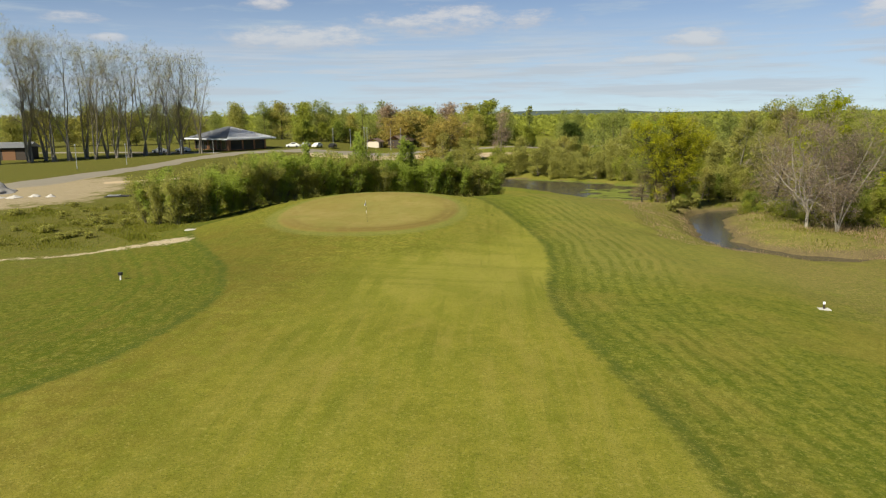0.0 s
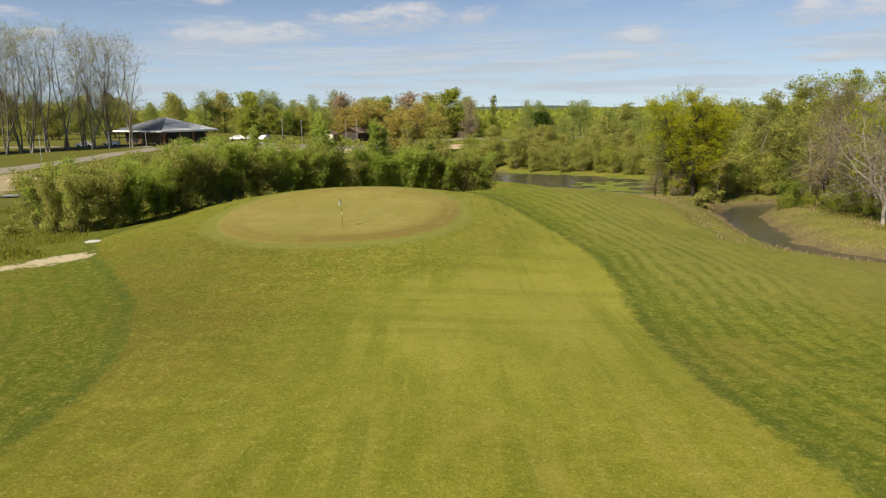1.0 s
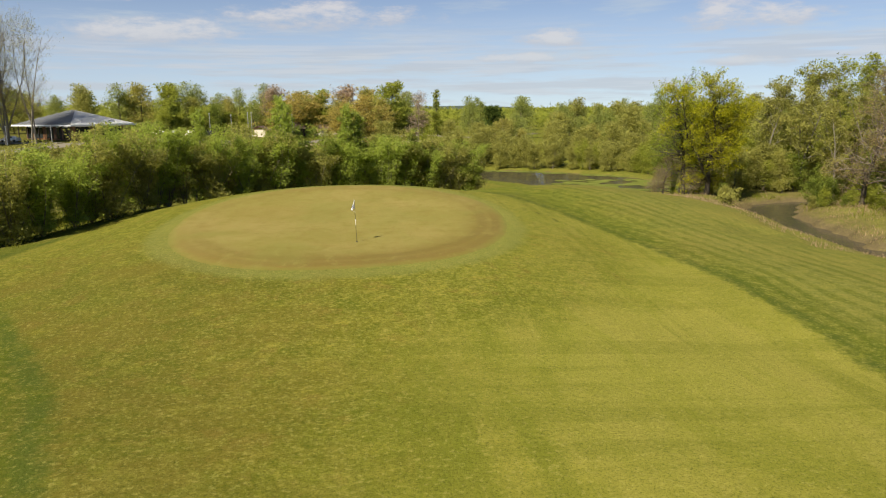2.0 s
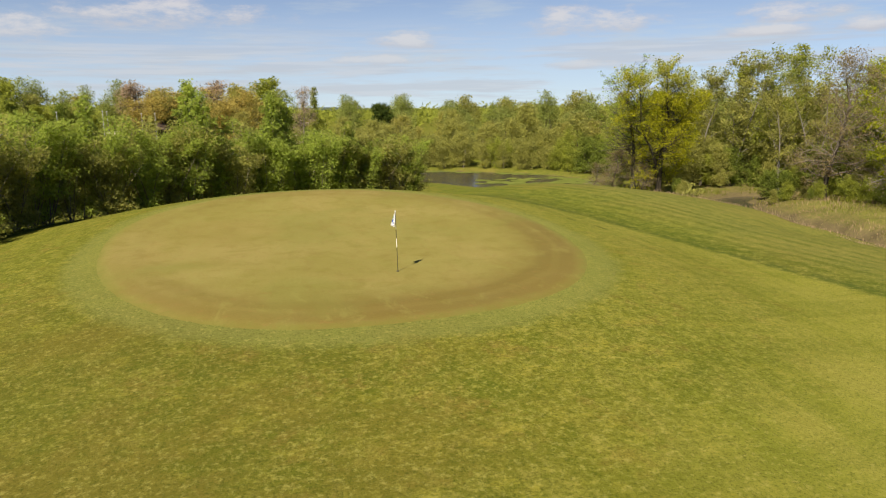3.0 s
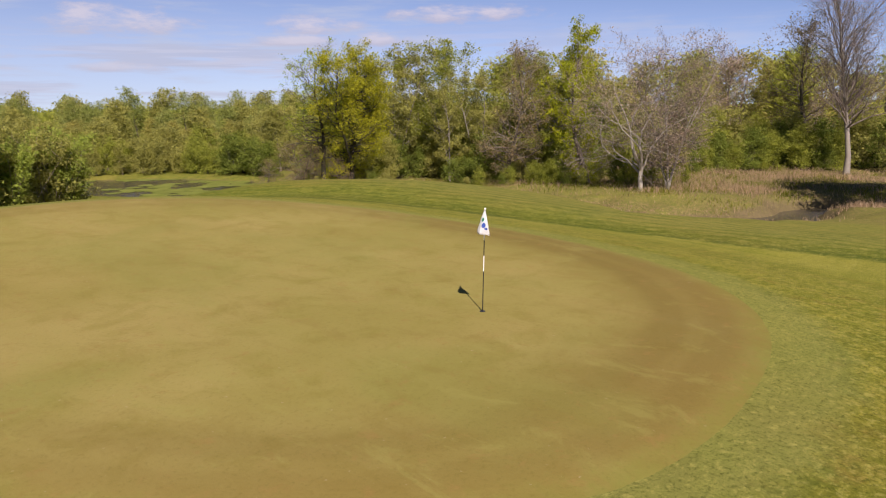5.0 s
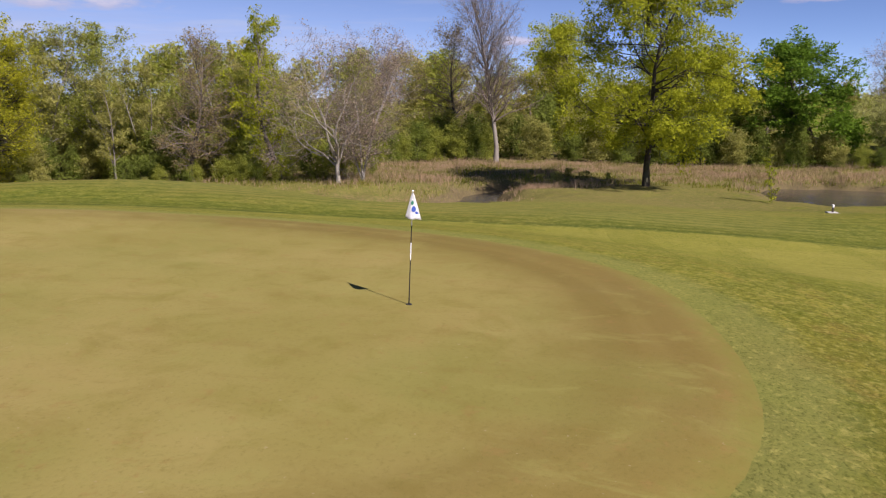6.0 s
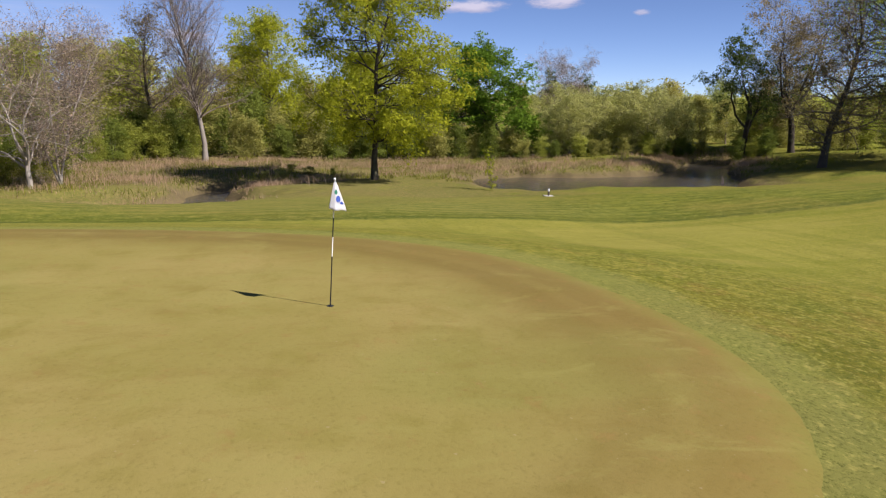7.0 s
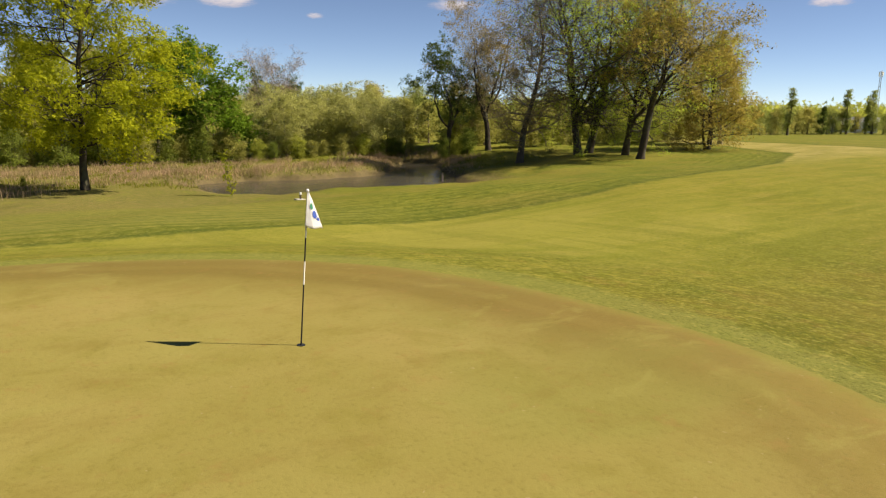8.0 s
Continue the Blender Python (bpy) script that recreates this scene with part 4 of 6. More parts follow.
kind("poplar_bare", 19, 28, M["bark_mid"], M["leaf_bud"], spread=0.22, bare=0.22, limbs=60, subs=8, twigs=3, leaves=4200, size=0.13, cluster=0.4, low=46, shape=0.60, wiggle=0.09, stems=3, splay=0.14, trunk=0.0068, twig_r=0.028, lod=1, limb=M["twig"])
kind("yellow", 20, 15, M["bark_dark"], M["leaf_gold"], spread=0.30, bare=0.10, limbs=76, subs=8, twigs=3, leaves=42000, size=0.14, low=96, shape=0.30, cluster=0.30, wiggle=0.13, forks=2, gaps=0.14, droop=0.02)
kind("sparse", 68, 15, M["bark_dark"], M["leaf_oak"], spread=0.32, bare=0.22, limbs=46, subs=8, twigs=4, leaves=9000, size=0.13, low=82, shape=0.5, cluster=0.22, wiggle=0.17, gaps=0.35, limb=M["bark"])
kind("rounded", 69, 17, M["bark"], M["leaf_yellow"], spread=0.44, bare=0.10, limbs=60, subs=7, twigs=2, leaves=24000, size=0.22, low=84, shape=0.38, cluster=0.5, wiggle=0.14, gaps=0.15, lod=1)
kind("ash", 21, 15, M["bark_mid"], M["leaf_green"], spread=0.30, bare=0.14, limbs=60, subs=8, twigs=3, leaves=24000, size=0.135, low=66, shape=0.30, cluster=0.30, wiggle=0.11, gaps=0.12, stems=2, splay=0.06, trunk=0.013)
kind("birch", 22, 14, M["bark_mid"], M["leaf_olive"], spread=0.20, bare=0.22, limbs=34, subs=6, twigs=3, leaves=8000, size=0.16, low=50, shape=0.5, cluster=0.3, stems=2, splay=0.07, trunk=0.010, wiggle=0.08)
kind("bushy", 23, 9, M["twig"], M["leaf_willow"], spread=0.42, bare=0.04, limbs=60, subs=6, twigs=2, leaves=16000, size=0.18, low=62, shape=0.38, cluster=0.35, stems=6, splay=0.35, trunk=0.008, wiggle=0.12, lod=1)
kind("willow", 24, 9, M["bark_dark"], M["leaf_oak_bud"], spread=0.55, bare=0.12, limbs=54, subs=8, twigs=4, leaves=26000, size=0.14, low=92, shape=0.36, cluster=0.3, stems=3, splay=0.28, trunk=0.018, wiggle=0.14)
kind("willow_ochre", 70, 9, M["bark_dark"], M["leaf_ochre"], spread=0.55, bare=0.12, limbs=54, subs=8, twigs=4, leaves=16000, size=0.2, low=92, shape=0.36, cluster=0.3, stems=3, splay=0.28, trunk=0.018, wiggle=0.14)
kind("maple", 25, 12, M["bark_dark"], M["leaf_bright"], spread=0.44, bare=0.04, limbs=50, subs=7, twigs=2, leaves=24000, size=0.22, low=90, shape=0.4, cluster=0.38, wiggle=0.12, lod=1)
kind("shrub", 26, 5, M["twig"], M["leaf_hedge"], spread=0.27, bare=0.05, limbs=36, subs=5, twigs=0, leaves=10000, size=0.092, low=30, shape=0.42, cluster=0.22, stems=9, splay=0.40, trunk=0.006, wiggle=0.08, lod=1)
kind("shrub_olive", 27, 4.6, M["twig"], M["leaf_olive"], spread=0.30, bare=0.03, limbs=36, subs=5, twigs=0, leaves=9000, size=0.090, low=34, shape=0.38, cluster=0.22, stems=9, splay=0.45, trunk=0.006, wiggle=0.09, lod=1)
kind("shoot", 28, 7, M["bark_mid"], M["leaf_hedge"], spread=0.15, bare=0.10, limbs=34, subs=5, twigs=2, leaves=2600, size=0.13, low=34, shape=0.30, cluster=0.16, trunk=0.006, wiggle=0.06, lean=0.05)
kind("column", 29, 15, M["bark"], M["leaf_far"], spread=0.12, bare=0.06, limbs=44, subs=5, twigs=0, leaves=2600, size=0.40, low=26, shape=0.45, cluster=0.45, wiggle=0.06, lod=1, gaps=0.3)
kind("sapling", 30, 3, M["bark"], M["leaf_yellow"], spread=0.24, bare=0.10, limbs=22, subs=4, twigs=2, leaves=900, size=0.08, low=50, shape=0.2, cluster=0.06, trunk=0.006, wiggle=0.08, twig_r=0.005)
kind("far_round", 31, 10, M["bark_dark"], M["leaf_green"], spread=0.38, bare=0.05, limbs=40, subs=5, twigs=0, leaves=4600, size=0.30, low=76, shape=0.42, cluster=0.55, lod=2)
kind("far_olive", 32, 9, M["twig"], M["leaf_olive"], spread=0.38, bare=0.03, limbs=40, subs=5, twigs=0, leaves=6000, size=0.22, low=70, shape=0.42, cluster=0.52, lod=2)
kind("far_bud", 33, 11, M["twig"], M["leaf_bud"], spread=0.34, bare=0.08, limbs=34, subs=6, twigs=1, leaves=5000, size=0.22, low=70, shape=0.48, cluster=0.5, lod=1)
kind("far_grey", 34, 12, M["twig"], M["leaf_mauve"], spread=0.34, bare=0.12, limbs=36, subs=7, twigs=3, leaves=4000, size=0.16, low=62, shape=0.5, cluster=0.45, twig_r=0.02, lod=1)
kind("dark_round", 36, 7, M["bark_dark"], M["leaf_dark"], spread=0.42, bare=0.03, limbs=30, subs=5, twigs=0, leaves=4000, size=0.34, low=90, shape=0.35, cluster=0.45, lod=2)
for i, (key, leaf) in enumerate((("tiny_round", "leaf_far"), ("tiny_olive", "leaf_olive"), ("tiny_bud", "leaf_bud"), ("tiny_grey", "leaf_mauve"))):
    kind(key, 40 + i, 11, M["bark"], M[leaf], spread=0.40, bare=0.05, limbs=26, subs=4, twigs=0, leaves=3200, size=0.37, low=74, shape=0.45, cluster=0.85, lod=2)
for i, (key, leaf) in enumerate((("thicket_green", "leaf_green"), ("thicket_dark", "leaf_thick"), ("thicket_olive", "leaf_olive"))):
    kind(key, 50 + i, 6, M["bark"], M[leaf], spread=0.36, bare=0.01, limbs=44, subs=5, twigs=0, leaves=4600, size=0.185, low=62, shape=0.32, cluster=0.42, stems=4, splay=0.3, trunk=0.008, lod=2)
kind("ivy_yellow", 55, 14, M["bark"], M["leaf_yellow"], spread=0.24, bare=0.06, limbs=44, subs=7, twigs=3, leaves=9000, size=0.17, low=75, shape=0.4, cluster=0.28, wiggle=0.2, gaps=0.3, limb=M["twig"])
kind("scrub", 56, 1, M["bark"], M["leaf_olive"], spread=0.6, bare=0.02, limbs=10, subs=2, twigs=0, leaves=420, size=0.12, low=70, shape=0.3, cluster=0.14, stems=4, splay=0.5, trunk=0.012, lod=2)
kind("conifer", 35, 12, M["bark_dark"], M["leaf_dark"], spread=0.22, bare=0.06, limbs=60, subs=5, twigs=0, leaves=4000, size=0.32, low=95, shape=0.05, cluster=0.25, wiggle=0.05, lod=1)

# trees that stand on their own
plant("oak", "oak_tree", 42.4, 54.6, 18.2, "broad oak in fresh yellow-green leaf beside the pond", turn=20)
plant("yellow", "maple_tree", 31.0, 109.0, 12.9, "yellow-green leafing tree on the creek bank", turn=60)
plant("sparse", "budding_tree", 28.9, 110.6, 12.6, "sparse dark-limbed tree coming into leaf beside the yellow one", turn=100)
plant("snag", "bare_tree", 39.8, 81.8, 13.6, "grey bare tree with pale spreading limbs", turn=150, wide=1.15)
plant("grey_twigs", "bare_tree", 42.6, 80.2, 13.8, "grey bare tree of many fine twigs", turn=40, wide=1.0)
plant("ivy_yellow", "ivy_clad_tree", 43.6, 88.8, 15.6, "tree wrapped in yellow-green ivy", turn=30, wide=0.8)
plant("rusty", "budding_tree", 41.9, 97.1, 12.6, "rust-brown budding tree with pale hanging limbs", turn=10)
plant("ash", "ash_tree", 52.4, 98.3, 13.6, "light green tree in early leaf behind the rusty one", turn=200, wide=1.3)
plant("ash", "ash_tree", 53.8, 113.3, 16.4, "tall tree in light green leaf", turn=80, wide=1.25)
plant("birch", "birch_tree", 47.6, 116.5, 16.2, "slim pale birch in early leaf", group="birches")
plant("birch", "birch_tree", 44.6, 119.5, 14.6, "slim pale birch in early leaf", group="birches")
plant("birch", "birch_tree", 50.0, 106.5, 13.0, "slim pale birch in early leaf", group="birches")
plant("birch", "birch_tree", 46.2, 108.0, 11.5, "slim pale birch in early leaf", group="birches")
plant("tallbare", "bare_tree", 71.8, 70.2, 21.6, "tall slender leafless tree, pale grey", turn=0, wide=1.0)
plant("rusty", "budding_tree", 82.0, 76.0, 16.6, "brown budding tree at the wood's edge", turn=200)
plant("rounded", "oak_tree", 96.0, 61.0, 17.2, "leafing oak at the wood's edge", turn=120)
plant("rounded", "oak_tree", 88.0, 50.0, 13.0, "leafing oak at the wood's edge", turn=250)
plant("maple", "maple_tree", 76.5, 29.0, 13.6, "deep green rounded maple beside the pond", turn=15, wide=1.25)
plant("ivy", "ivy_clad_tree", 92.6, 11.0, 13.5, "bare tree with an ivy-clad trunk", turn=215)
plant("grey_twigs", "bare_tree", 91.4, 13.0, 15.6, "pale leafless tree behind the willows", turn=75, wide=1.2)
plant("ivy", "ivy_clad_tree", 62.5, -0.5, 18.5, "old tree with dark ivy on trunk and limbs", turn=100)
plant("oak_bare", "oak_tree", 58.0, -4.5, 22.0, "brown budding oak with a forked trunk", turn=40, group="old oaks")
plant("rusty", "budding_tree", 43.3, 4.4, 19.5, "slender brown budding tree by the pond", turn=300, wide=1.0)
plant("oak_green", "oak_tree", 41.8, -5.2, 23.0, "tall green-leafed oak over shaded grass", turn=0, group="old oaks")
plant("oak_green", "oak_tree", 43.2, -9.0, 23.0, "tall green-leafed oak over shaded grass", turn=130, group="old oaks")
plant("oak_green", "oak_tree", 37.4, -9.2, 20.0, "green-leafed oak over shaded grass", turn=70, group="old oaks")
plant("oak_thin", "oak_tree", 32.4, -5.2, 22.5, "leaning ochre budding oak with spreading limbs", turn=215, group="old oaks")
plant("willow", "willow_tree", 34.5, -24.5, 12.5, "low ochre willow sweeping to the grass", turn=30)
plant("ash", "ash_tree", 40.0, -38.0, 16.5, "green-leafed ash behind the oaks", turn=10)
plant("sapling", "sapling", 33.3, 46.6, 3.4, "thin young willow in yellow leaf on the bank", "sapling", turn=45)
plant("willow_ochre", "willow_tree", -9.9, 202.0, 11.2, "orange-brown budding willow with a short trunk", turn=0, wide=1.35)
plant("willow_ochre", "willow_tree", -29.9, 263.5, 11.6, "wide ochre budding willow behind the huts", turn=70, wide=1.7)
plant("tiny_grey", "bare_tree", -36.0, 266.0, 13.2, "grey leafless tree in the northern tree line", turn=10)
plant("tiny_grey", "bare_tree", -12.2, 268.0, 13.6, "grey leafless tree in the northern tree line", turn=80, wide=1.2)
plant("far_round", "oak_tree", -21.6, 268.0, 12.4, "dark green rounded tree in the northern tree line", turn=30)
plant("far_round", "oak_tree", 0.3, 266.0, 14.4, "green rounded oak in the northern tree line", turn=60, wide=1.25)
plant("far_round", "oak_tree", -64.2, 258.0, 12.2, "bright green oak in the northern tree line", turn=200, wide=1.2)
plant("far_grey", "bare_tree", 6.0, 215.0, 11.5, "mauve-brown leafless tree on the meadow", turn=90)
plant("column", "poplar_tree", 18.3, 282.0, 15.0, "dark narrow columnar poplar", turn=0)
plant("dark_round", "bush", 29.0, 232.0, 9.0, "dark rounded evergreen bush", "bush", turn=0)


# ---- hedge behind the green ----
def along(line, step):
    """Points every so many metres along a line."""
    out, carry = [], 0.0
    for (ax, ay), (bx, by) in zip(line, line[1:]):
        n = math.hypot(bx - ax, by - ay)
        while carry < n:
            out.append((ax + (bx - ax) * carry / n, ay + (by - ay) * carry / n))
            carry += step
        carry -= n
    return out


HEDGE = [(-39.5, 78.5), (-34, 76), (-30.5, 82), (-27, 91), (-19, 99), (-10, 104), (-1, 107.5), (4, 110.5)]
rng = random.Random(5)
for i, (x, y) in enumerate(along(HEDGE, 1.75)):
    k = "shrub" if rng.random() < 0.45 else "shrub_olive"
    plant(k, "shrub", x + rng.uniform(-0.7, 0.7), y + rng.uniform(-0.7, 0.7), rng.uniform(4.6, 7.0) * (0.82 if x < -31 else 1.0),
          "dense leafy willow shrub in the hedge behind the green", "shrub", "hedge shrubs", rng=rng, wide=rng.uniform(0.95, 1.2))
for i, (x, y) in enumerate(along([(-37, 83), (-32, 92), (-22, 103), (-10, 108.5), (0, 111.5)], 3.4)):
    plant("shrub_olive" if i % 2 else "shrub", "shrub", x + rng.uniform(-1, 1), y + rng.uniform(-1, 1), rng.uniform(5.6, 7.2),
          "dense leafy willow shrub in the hedge behind the green", "shrub", "hedge shrubs", rng=rng, wide=1.15)
for x, y, h in ((-11.2, 103.3, 9.4), (-10.0, 104.0, 8.9), (-8.8, 104.4, 8.6), (-16.9, 100.2, 9.6), (-16.2, 100.6, 8.8), (-4, 106.5, 7.4), (-24.5, 97, 8.2)):
    plant("shoot", "young_poplar", x, y, h, "slim young poplar rising out of the hedge", "tree", "young poplars", rng=rng)

# low scrub between the path and the hedge
for k in range(46):
    x, y = rng.uniform(-62, -36), rng.uniform(64, 97)
    if x > -41 and y > 74:
        continue
    plant("scrub", "scrub_bush", x, y, rng.uniform(0.4, 1.0), "low brownish-olive scrub bush in the long rough", "bush", "rough scrub", rng=rng, wide=rng.uniform(1.0, 1.9))

# ---- woods ----
rng = random.Random(9)


def belt(line, step, wander, kinds, lo, hi, name, label, category, group):
    for x, y in along(line, step):
        px, py = x + rng.uniform(-wander, wander), y + rng.uniform(-wander, wander)
        if float(shore_distance(np.array([px]), np.array([py]))[0][0]) < 0.8:
            continue
        plant(rng.choice(kinds), name, px, py, rng.uniform(lo, hi), label, category, group, rng=rng, wide=rng.uniform(0.9, 1.25))


EDGE = [(40, 122), (46, 117), (52, 112.5), (51, 104), (53, 96), (51, 90.5), (57, 87), (64, 85), (71, 81), (75, 76), (77, 70)]
EDGE_SOUTH = [(77, 66), (77, 58), (76, 47), (74, 36), (72, 27)]
BACK = [(46, 126), (56, 115), (56, 104), (58, 97), (56, 93), (61, 91), (68, 89), (76, 85), (81, 78), (82, 68), (82, 58), (81, 47), (79, 36)]
belt(EDGE, 2.3, 0.9, ["thicket_green", "thicket_dark", "thicket_dark", "thicket_olive"], 2.6, 5.2, "bush", "dense leafy undergrowth bush at the wood's edge", "bush", "wood edge bushes")
belt(EDGE_SOUTH, 2.2, 0.9, ["thicket_dark", "thicket_dark", "thicket_dark", "thicket_olive"], 3.0, 5.6, "bush", "dense dark undergrowth bush at the wood's edge", "bush", "wood edge bushes")
belt(BACK, 3.0, 1.4, ["thicket_green", "thicket_dark", "thicket_olive", "thicket_green"], 5.5, 8.5, "bush", "tall leafy bush at the wood's edge", "bush", "wood edge bushes")
belt([(46, 142), (60, 126), (66, 118)], 5.0, 3.0, ["far_olive", "far_bud", "birch", "far_olive"], 6.0, 8.5, "woodland_tree", "light green tree behind the lake", "tree", "lake trees")
belt([(68, 114), (68, 98), (76, 92), (90, 88), (106, 76), (116, 58), (108, 40)], 6.0, 3.0, ["far_bud", "far_grey", "far_round", "far_bud", "far_olive"], 10, 14, "woodland_tree", "budding tree in the wood", "tree", "woodland trees")
belt([(52, 160), (74, 140), (84, 124)], 6.0, 4.0, ["tiny_olive", "tiny_bud", "tiny_olive"], 6.5, 9.0, "woodland_tree", "light green tree behind the lake", "tree", "lake trees")
belt([(88, 118), (112, 95), (130, 70), (128, 40)], 7.5, 4.0, ["tiny_bud", "tiny_olive", "tiny_round", "tiny_olive"], 11, 15, "woodland_tree", "budding tree in the wood", "tree", "woodland trees")
belt([(-14, 170), (8, 168), (24, 162), (33, 154), (39, 146), (44, 138)], 2.3, 1.0, ["far_olive", "thicket_olive", "thicket_green"], 3.0, 5.2, "bush", "leafy bush on the lake's far bank", "bush", "lake bushes")
belt([(29, 113), (31.5, 111.5), (34, 108.5)], 2.0, 0.6, ["shrub_olive", "shrub"], 2.2, 3.8, "bush", "low bush under the yellow tree", "bush", "bank bushes")
belt([(38, 118), (41, 122), (45, 114)], 3.0, 1.0, ["far_olive", "far_bud"], 4, 6.5, "bush", "leafy bush behind the creek", "bush", "bank bushes")
belt([(-4, 171), (10, 172), (26, 166), (38, 156), (48, 144)], 3.6, 2.2, ["thicket_olive", "far_olive", "thicket_green", "thicket_olive"], 4.0, 6.5, "bush", "leafy willow scrub behind the lake", "bush", "lake bushes")
belt([(-10, 182), (10, 186), (34, 178), (48, 164), (60, 156)], 9.0, 5.0, ["far_olive", "birch", "far_bud", "far_olive"], 5, 8.5, "woodland_tree", "light green tree behind the lake", "tree", "lake trees")
belt([(40, 222), (60, 205), (80, 180), (104, 150)], 7.0, 6.0, ["tiny_olive", "tiny_round", "tiny_round"], 7, 10, "woodland_tree", "light green tree behind the lake", "tree", "lake trees")
belt([(50, 262), (75, 240), (95, 212), (130, 175)], 8.0, 8.0, ["tiny_olive", "tiny_round", "tiny_round"], 9, 12, "woodland_tree", "green tree in the far wood", "tree", "woodland trees")
for x, y, h in ((69, 6, 7.5), (67, 12, 9.0), (72, 16, 9.0), (76, 9, 9.5), (80, 18, 9.5), (70, 22, 8.0), (82, 2, 8.5)):
    plant("bushy", "willow_bush", x, y, h * 0.86, "rounded grey-olive willow bush beside the pond", "bush", "pond willows", rng=rng, wide=1.15)
belt([(76, -4), (75, -10), (74, -20), (72, -40), (66, -58)], 4.5, 2.5, ["far_olive", "far_olive", "far_round"], 5, 7.5, "bush", "yellow-green bush behind the oaks", "bush", "field bushes")
belt([(96, 20), (98, 0), (98, -30), (90, -60), (70, -85)], 7.0, 4.0, ["tiny_olive", "tiny_bud", "tiny_round"], 6.5, 9, "woodland_tree", "green tree beyond the pond", "tree", "woodland trees")
belt([(66, -6), (65, -14), (64, -24), (59, -36), (54, -48)], 2.4, 1.5, ["far_olive", "thicket_olive", "thicket_green"], 3.8, 6.2, "bush", "yellow-green bush behind the oaks", "bush", "field bushes")
belt([(69, 30), (66, 22), (64.5, 14), (66, 8), (67, 1)], 2.4, 0.8, ["thicket_olive", "thicket_green", "thicket_dark"], 1.6, 3.2, "bush", "low bush on the pond's far bank", "bush", "bank bushes")
belt([(46, 61), (50, 64), (54, 60), (49, 57)], 2.4, 1.2, ["thicket_dark", "scrub", "scrub"], 0.6, 1.1, "bush", "low dark green bush among the reeds", "bush", "marsh bushes")
for k, (x, y, h) in enumerate(((84, 40, 12.0), (88, 33, 13.0), (90, 45, 13.5), (95, 38, 14.0))):
    plant(("far_round", "far_bud")[k % 2], "woodland_tree", x, y, h, "budding tree at the wood's edge", "tree", "woodland trees", rng=rng)
belt([(57, 5.5), (60, 2.5), (59, -1), (63, -4)], 1.9, 0.6, ["thicket_dark", "thicket_green", "thicket_dark"], 1.8, 3.4, "bush", "dark green bush round the ivy-clad tree", "bush", "bank bushes")
belt([(57, -9), (56, -18), (52, -30), (48, -42)], 2.4, 1.2, ["far_olive", "thicket_olive", "thicket_green"], 2.8, 4.6, "bush", "yellow-green bush behind the oaks", "bush", "field bushes")
for x, y, h in ((39.6, 140.5, 5.2), (40.4, 136.6, 4.6), (39.8, 132.6, 4.2)):
    plant("thicket_dark", "bush", x, y, h, "dark green bush on the lake's bank", "bush", "lake bushes", rng=rng, wide=1.2)
for x, y, h in ((32.2, 118.8, 4.6), (35.4, 119.6, 4.0), (29.8, 121.2, 3.4), (26.8, 111.6, 4.2), (28.4, 108.2, 2.6)):
    plant("rusty", "bare_bush", x, y, h, "brown leafless bush leaning over the lake", "bush", "lake bushes", rng=rng, wide=1.5)
belt([(14, 192), (34, 196), (60, 186), (86, 164)], 6.0, 4.0, ["tiny_olive", "tiny_round", "tiny_olive", "tiny_bud"], 4.5, 7.0, "woodland_tree", "light green scrub tree behind the lake", "tree", "lake trees")
belt([(30, 228), (56, 236), (92, 212), (120, 184)], 7.5, 5.0, ["tiny_olive", "tiny_bud", "tiny_round"], 5.5, 8.0, "woodland_tree", "light green scrub tree behind the lake", "tree", "lake trees")
belt([(38.5, 108), (41.5, 103), (43.5, 97), (45.0, 90), (46.5, 84), (52, 81)], 1.9, 0.8, ["thicket_green", "thicket_dark", "thicket_olive", "thicket_green"], 1.5, 3.4, "bush", "leafy bush behind the creek meadow", "bush", "meadow bushes")
belt([(28.2, 99), (29.6, 103), (32.0, 106.5), (34.5, 108.6)], 1.3, 0.5, ["scrub", "thicket_olive", "scrub", "thicket_dark"], 0.8, 1.7, "bush", "low olive bush on the creek's bank", "bush", "bank bushes")
belt([(38.6, 103.2), (38.2, 99), (39.6, 95), (41.5, 91), (43, 86.5)], 1.7, 0.6, ["thicket_olive", "thicket_dark", "scrub", "thicket_green"], 1.0, 2.2, "bush", "low leafy bush behind the creek meadow", "bush", "meadow bushes")
# line beyond the fairway to the south
belt([(64, -92), (66, -106), (66, -122), (62, -138), (48, -160)], 3.4, 2.0, ["tiny_round", "tiny_olive", "tiny_olive", "tiny_bud"], 4.2, 6.0, "woodland_tree", "tree in the far row beyond the fairway", "tree", "far row")
plant("conifer", "conifer", 61, -129, 6.8, "dark green conifer beyond the fairway", "tree")
for x, y, h in ((61.5, -110, 11.0), (58.4, -138, 11.4), (56.5, -146, 9.5), (56, -149, 11.5)):
    plant("column", "poplar_tree", x, y, h, "slim poplar beyond the fairway", "tree", "far poplars", wide=1.1, rng=rng)
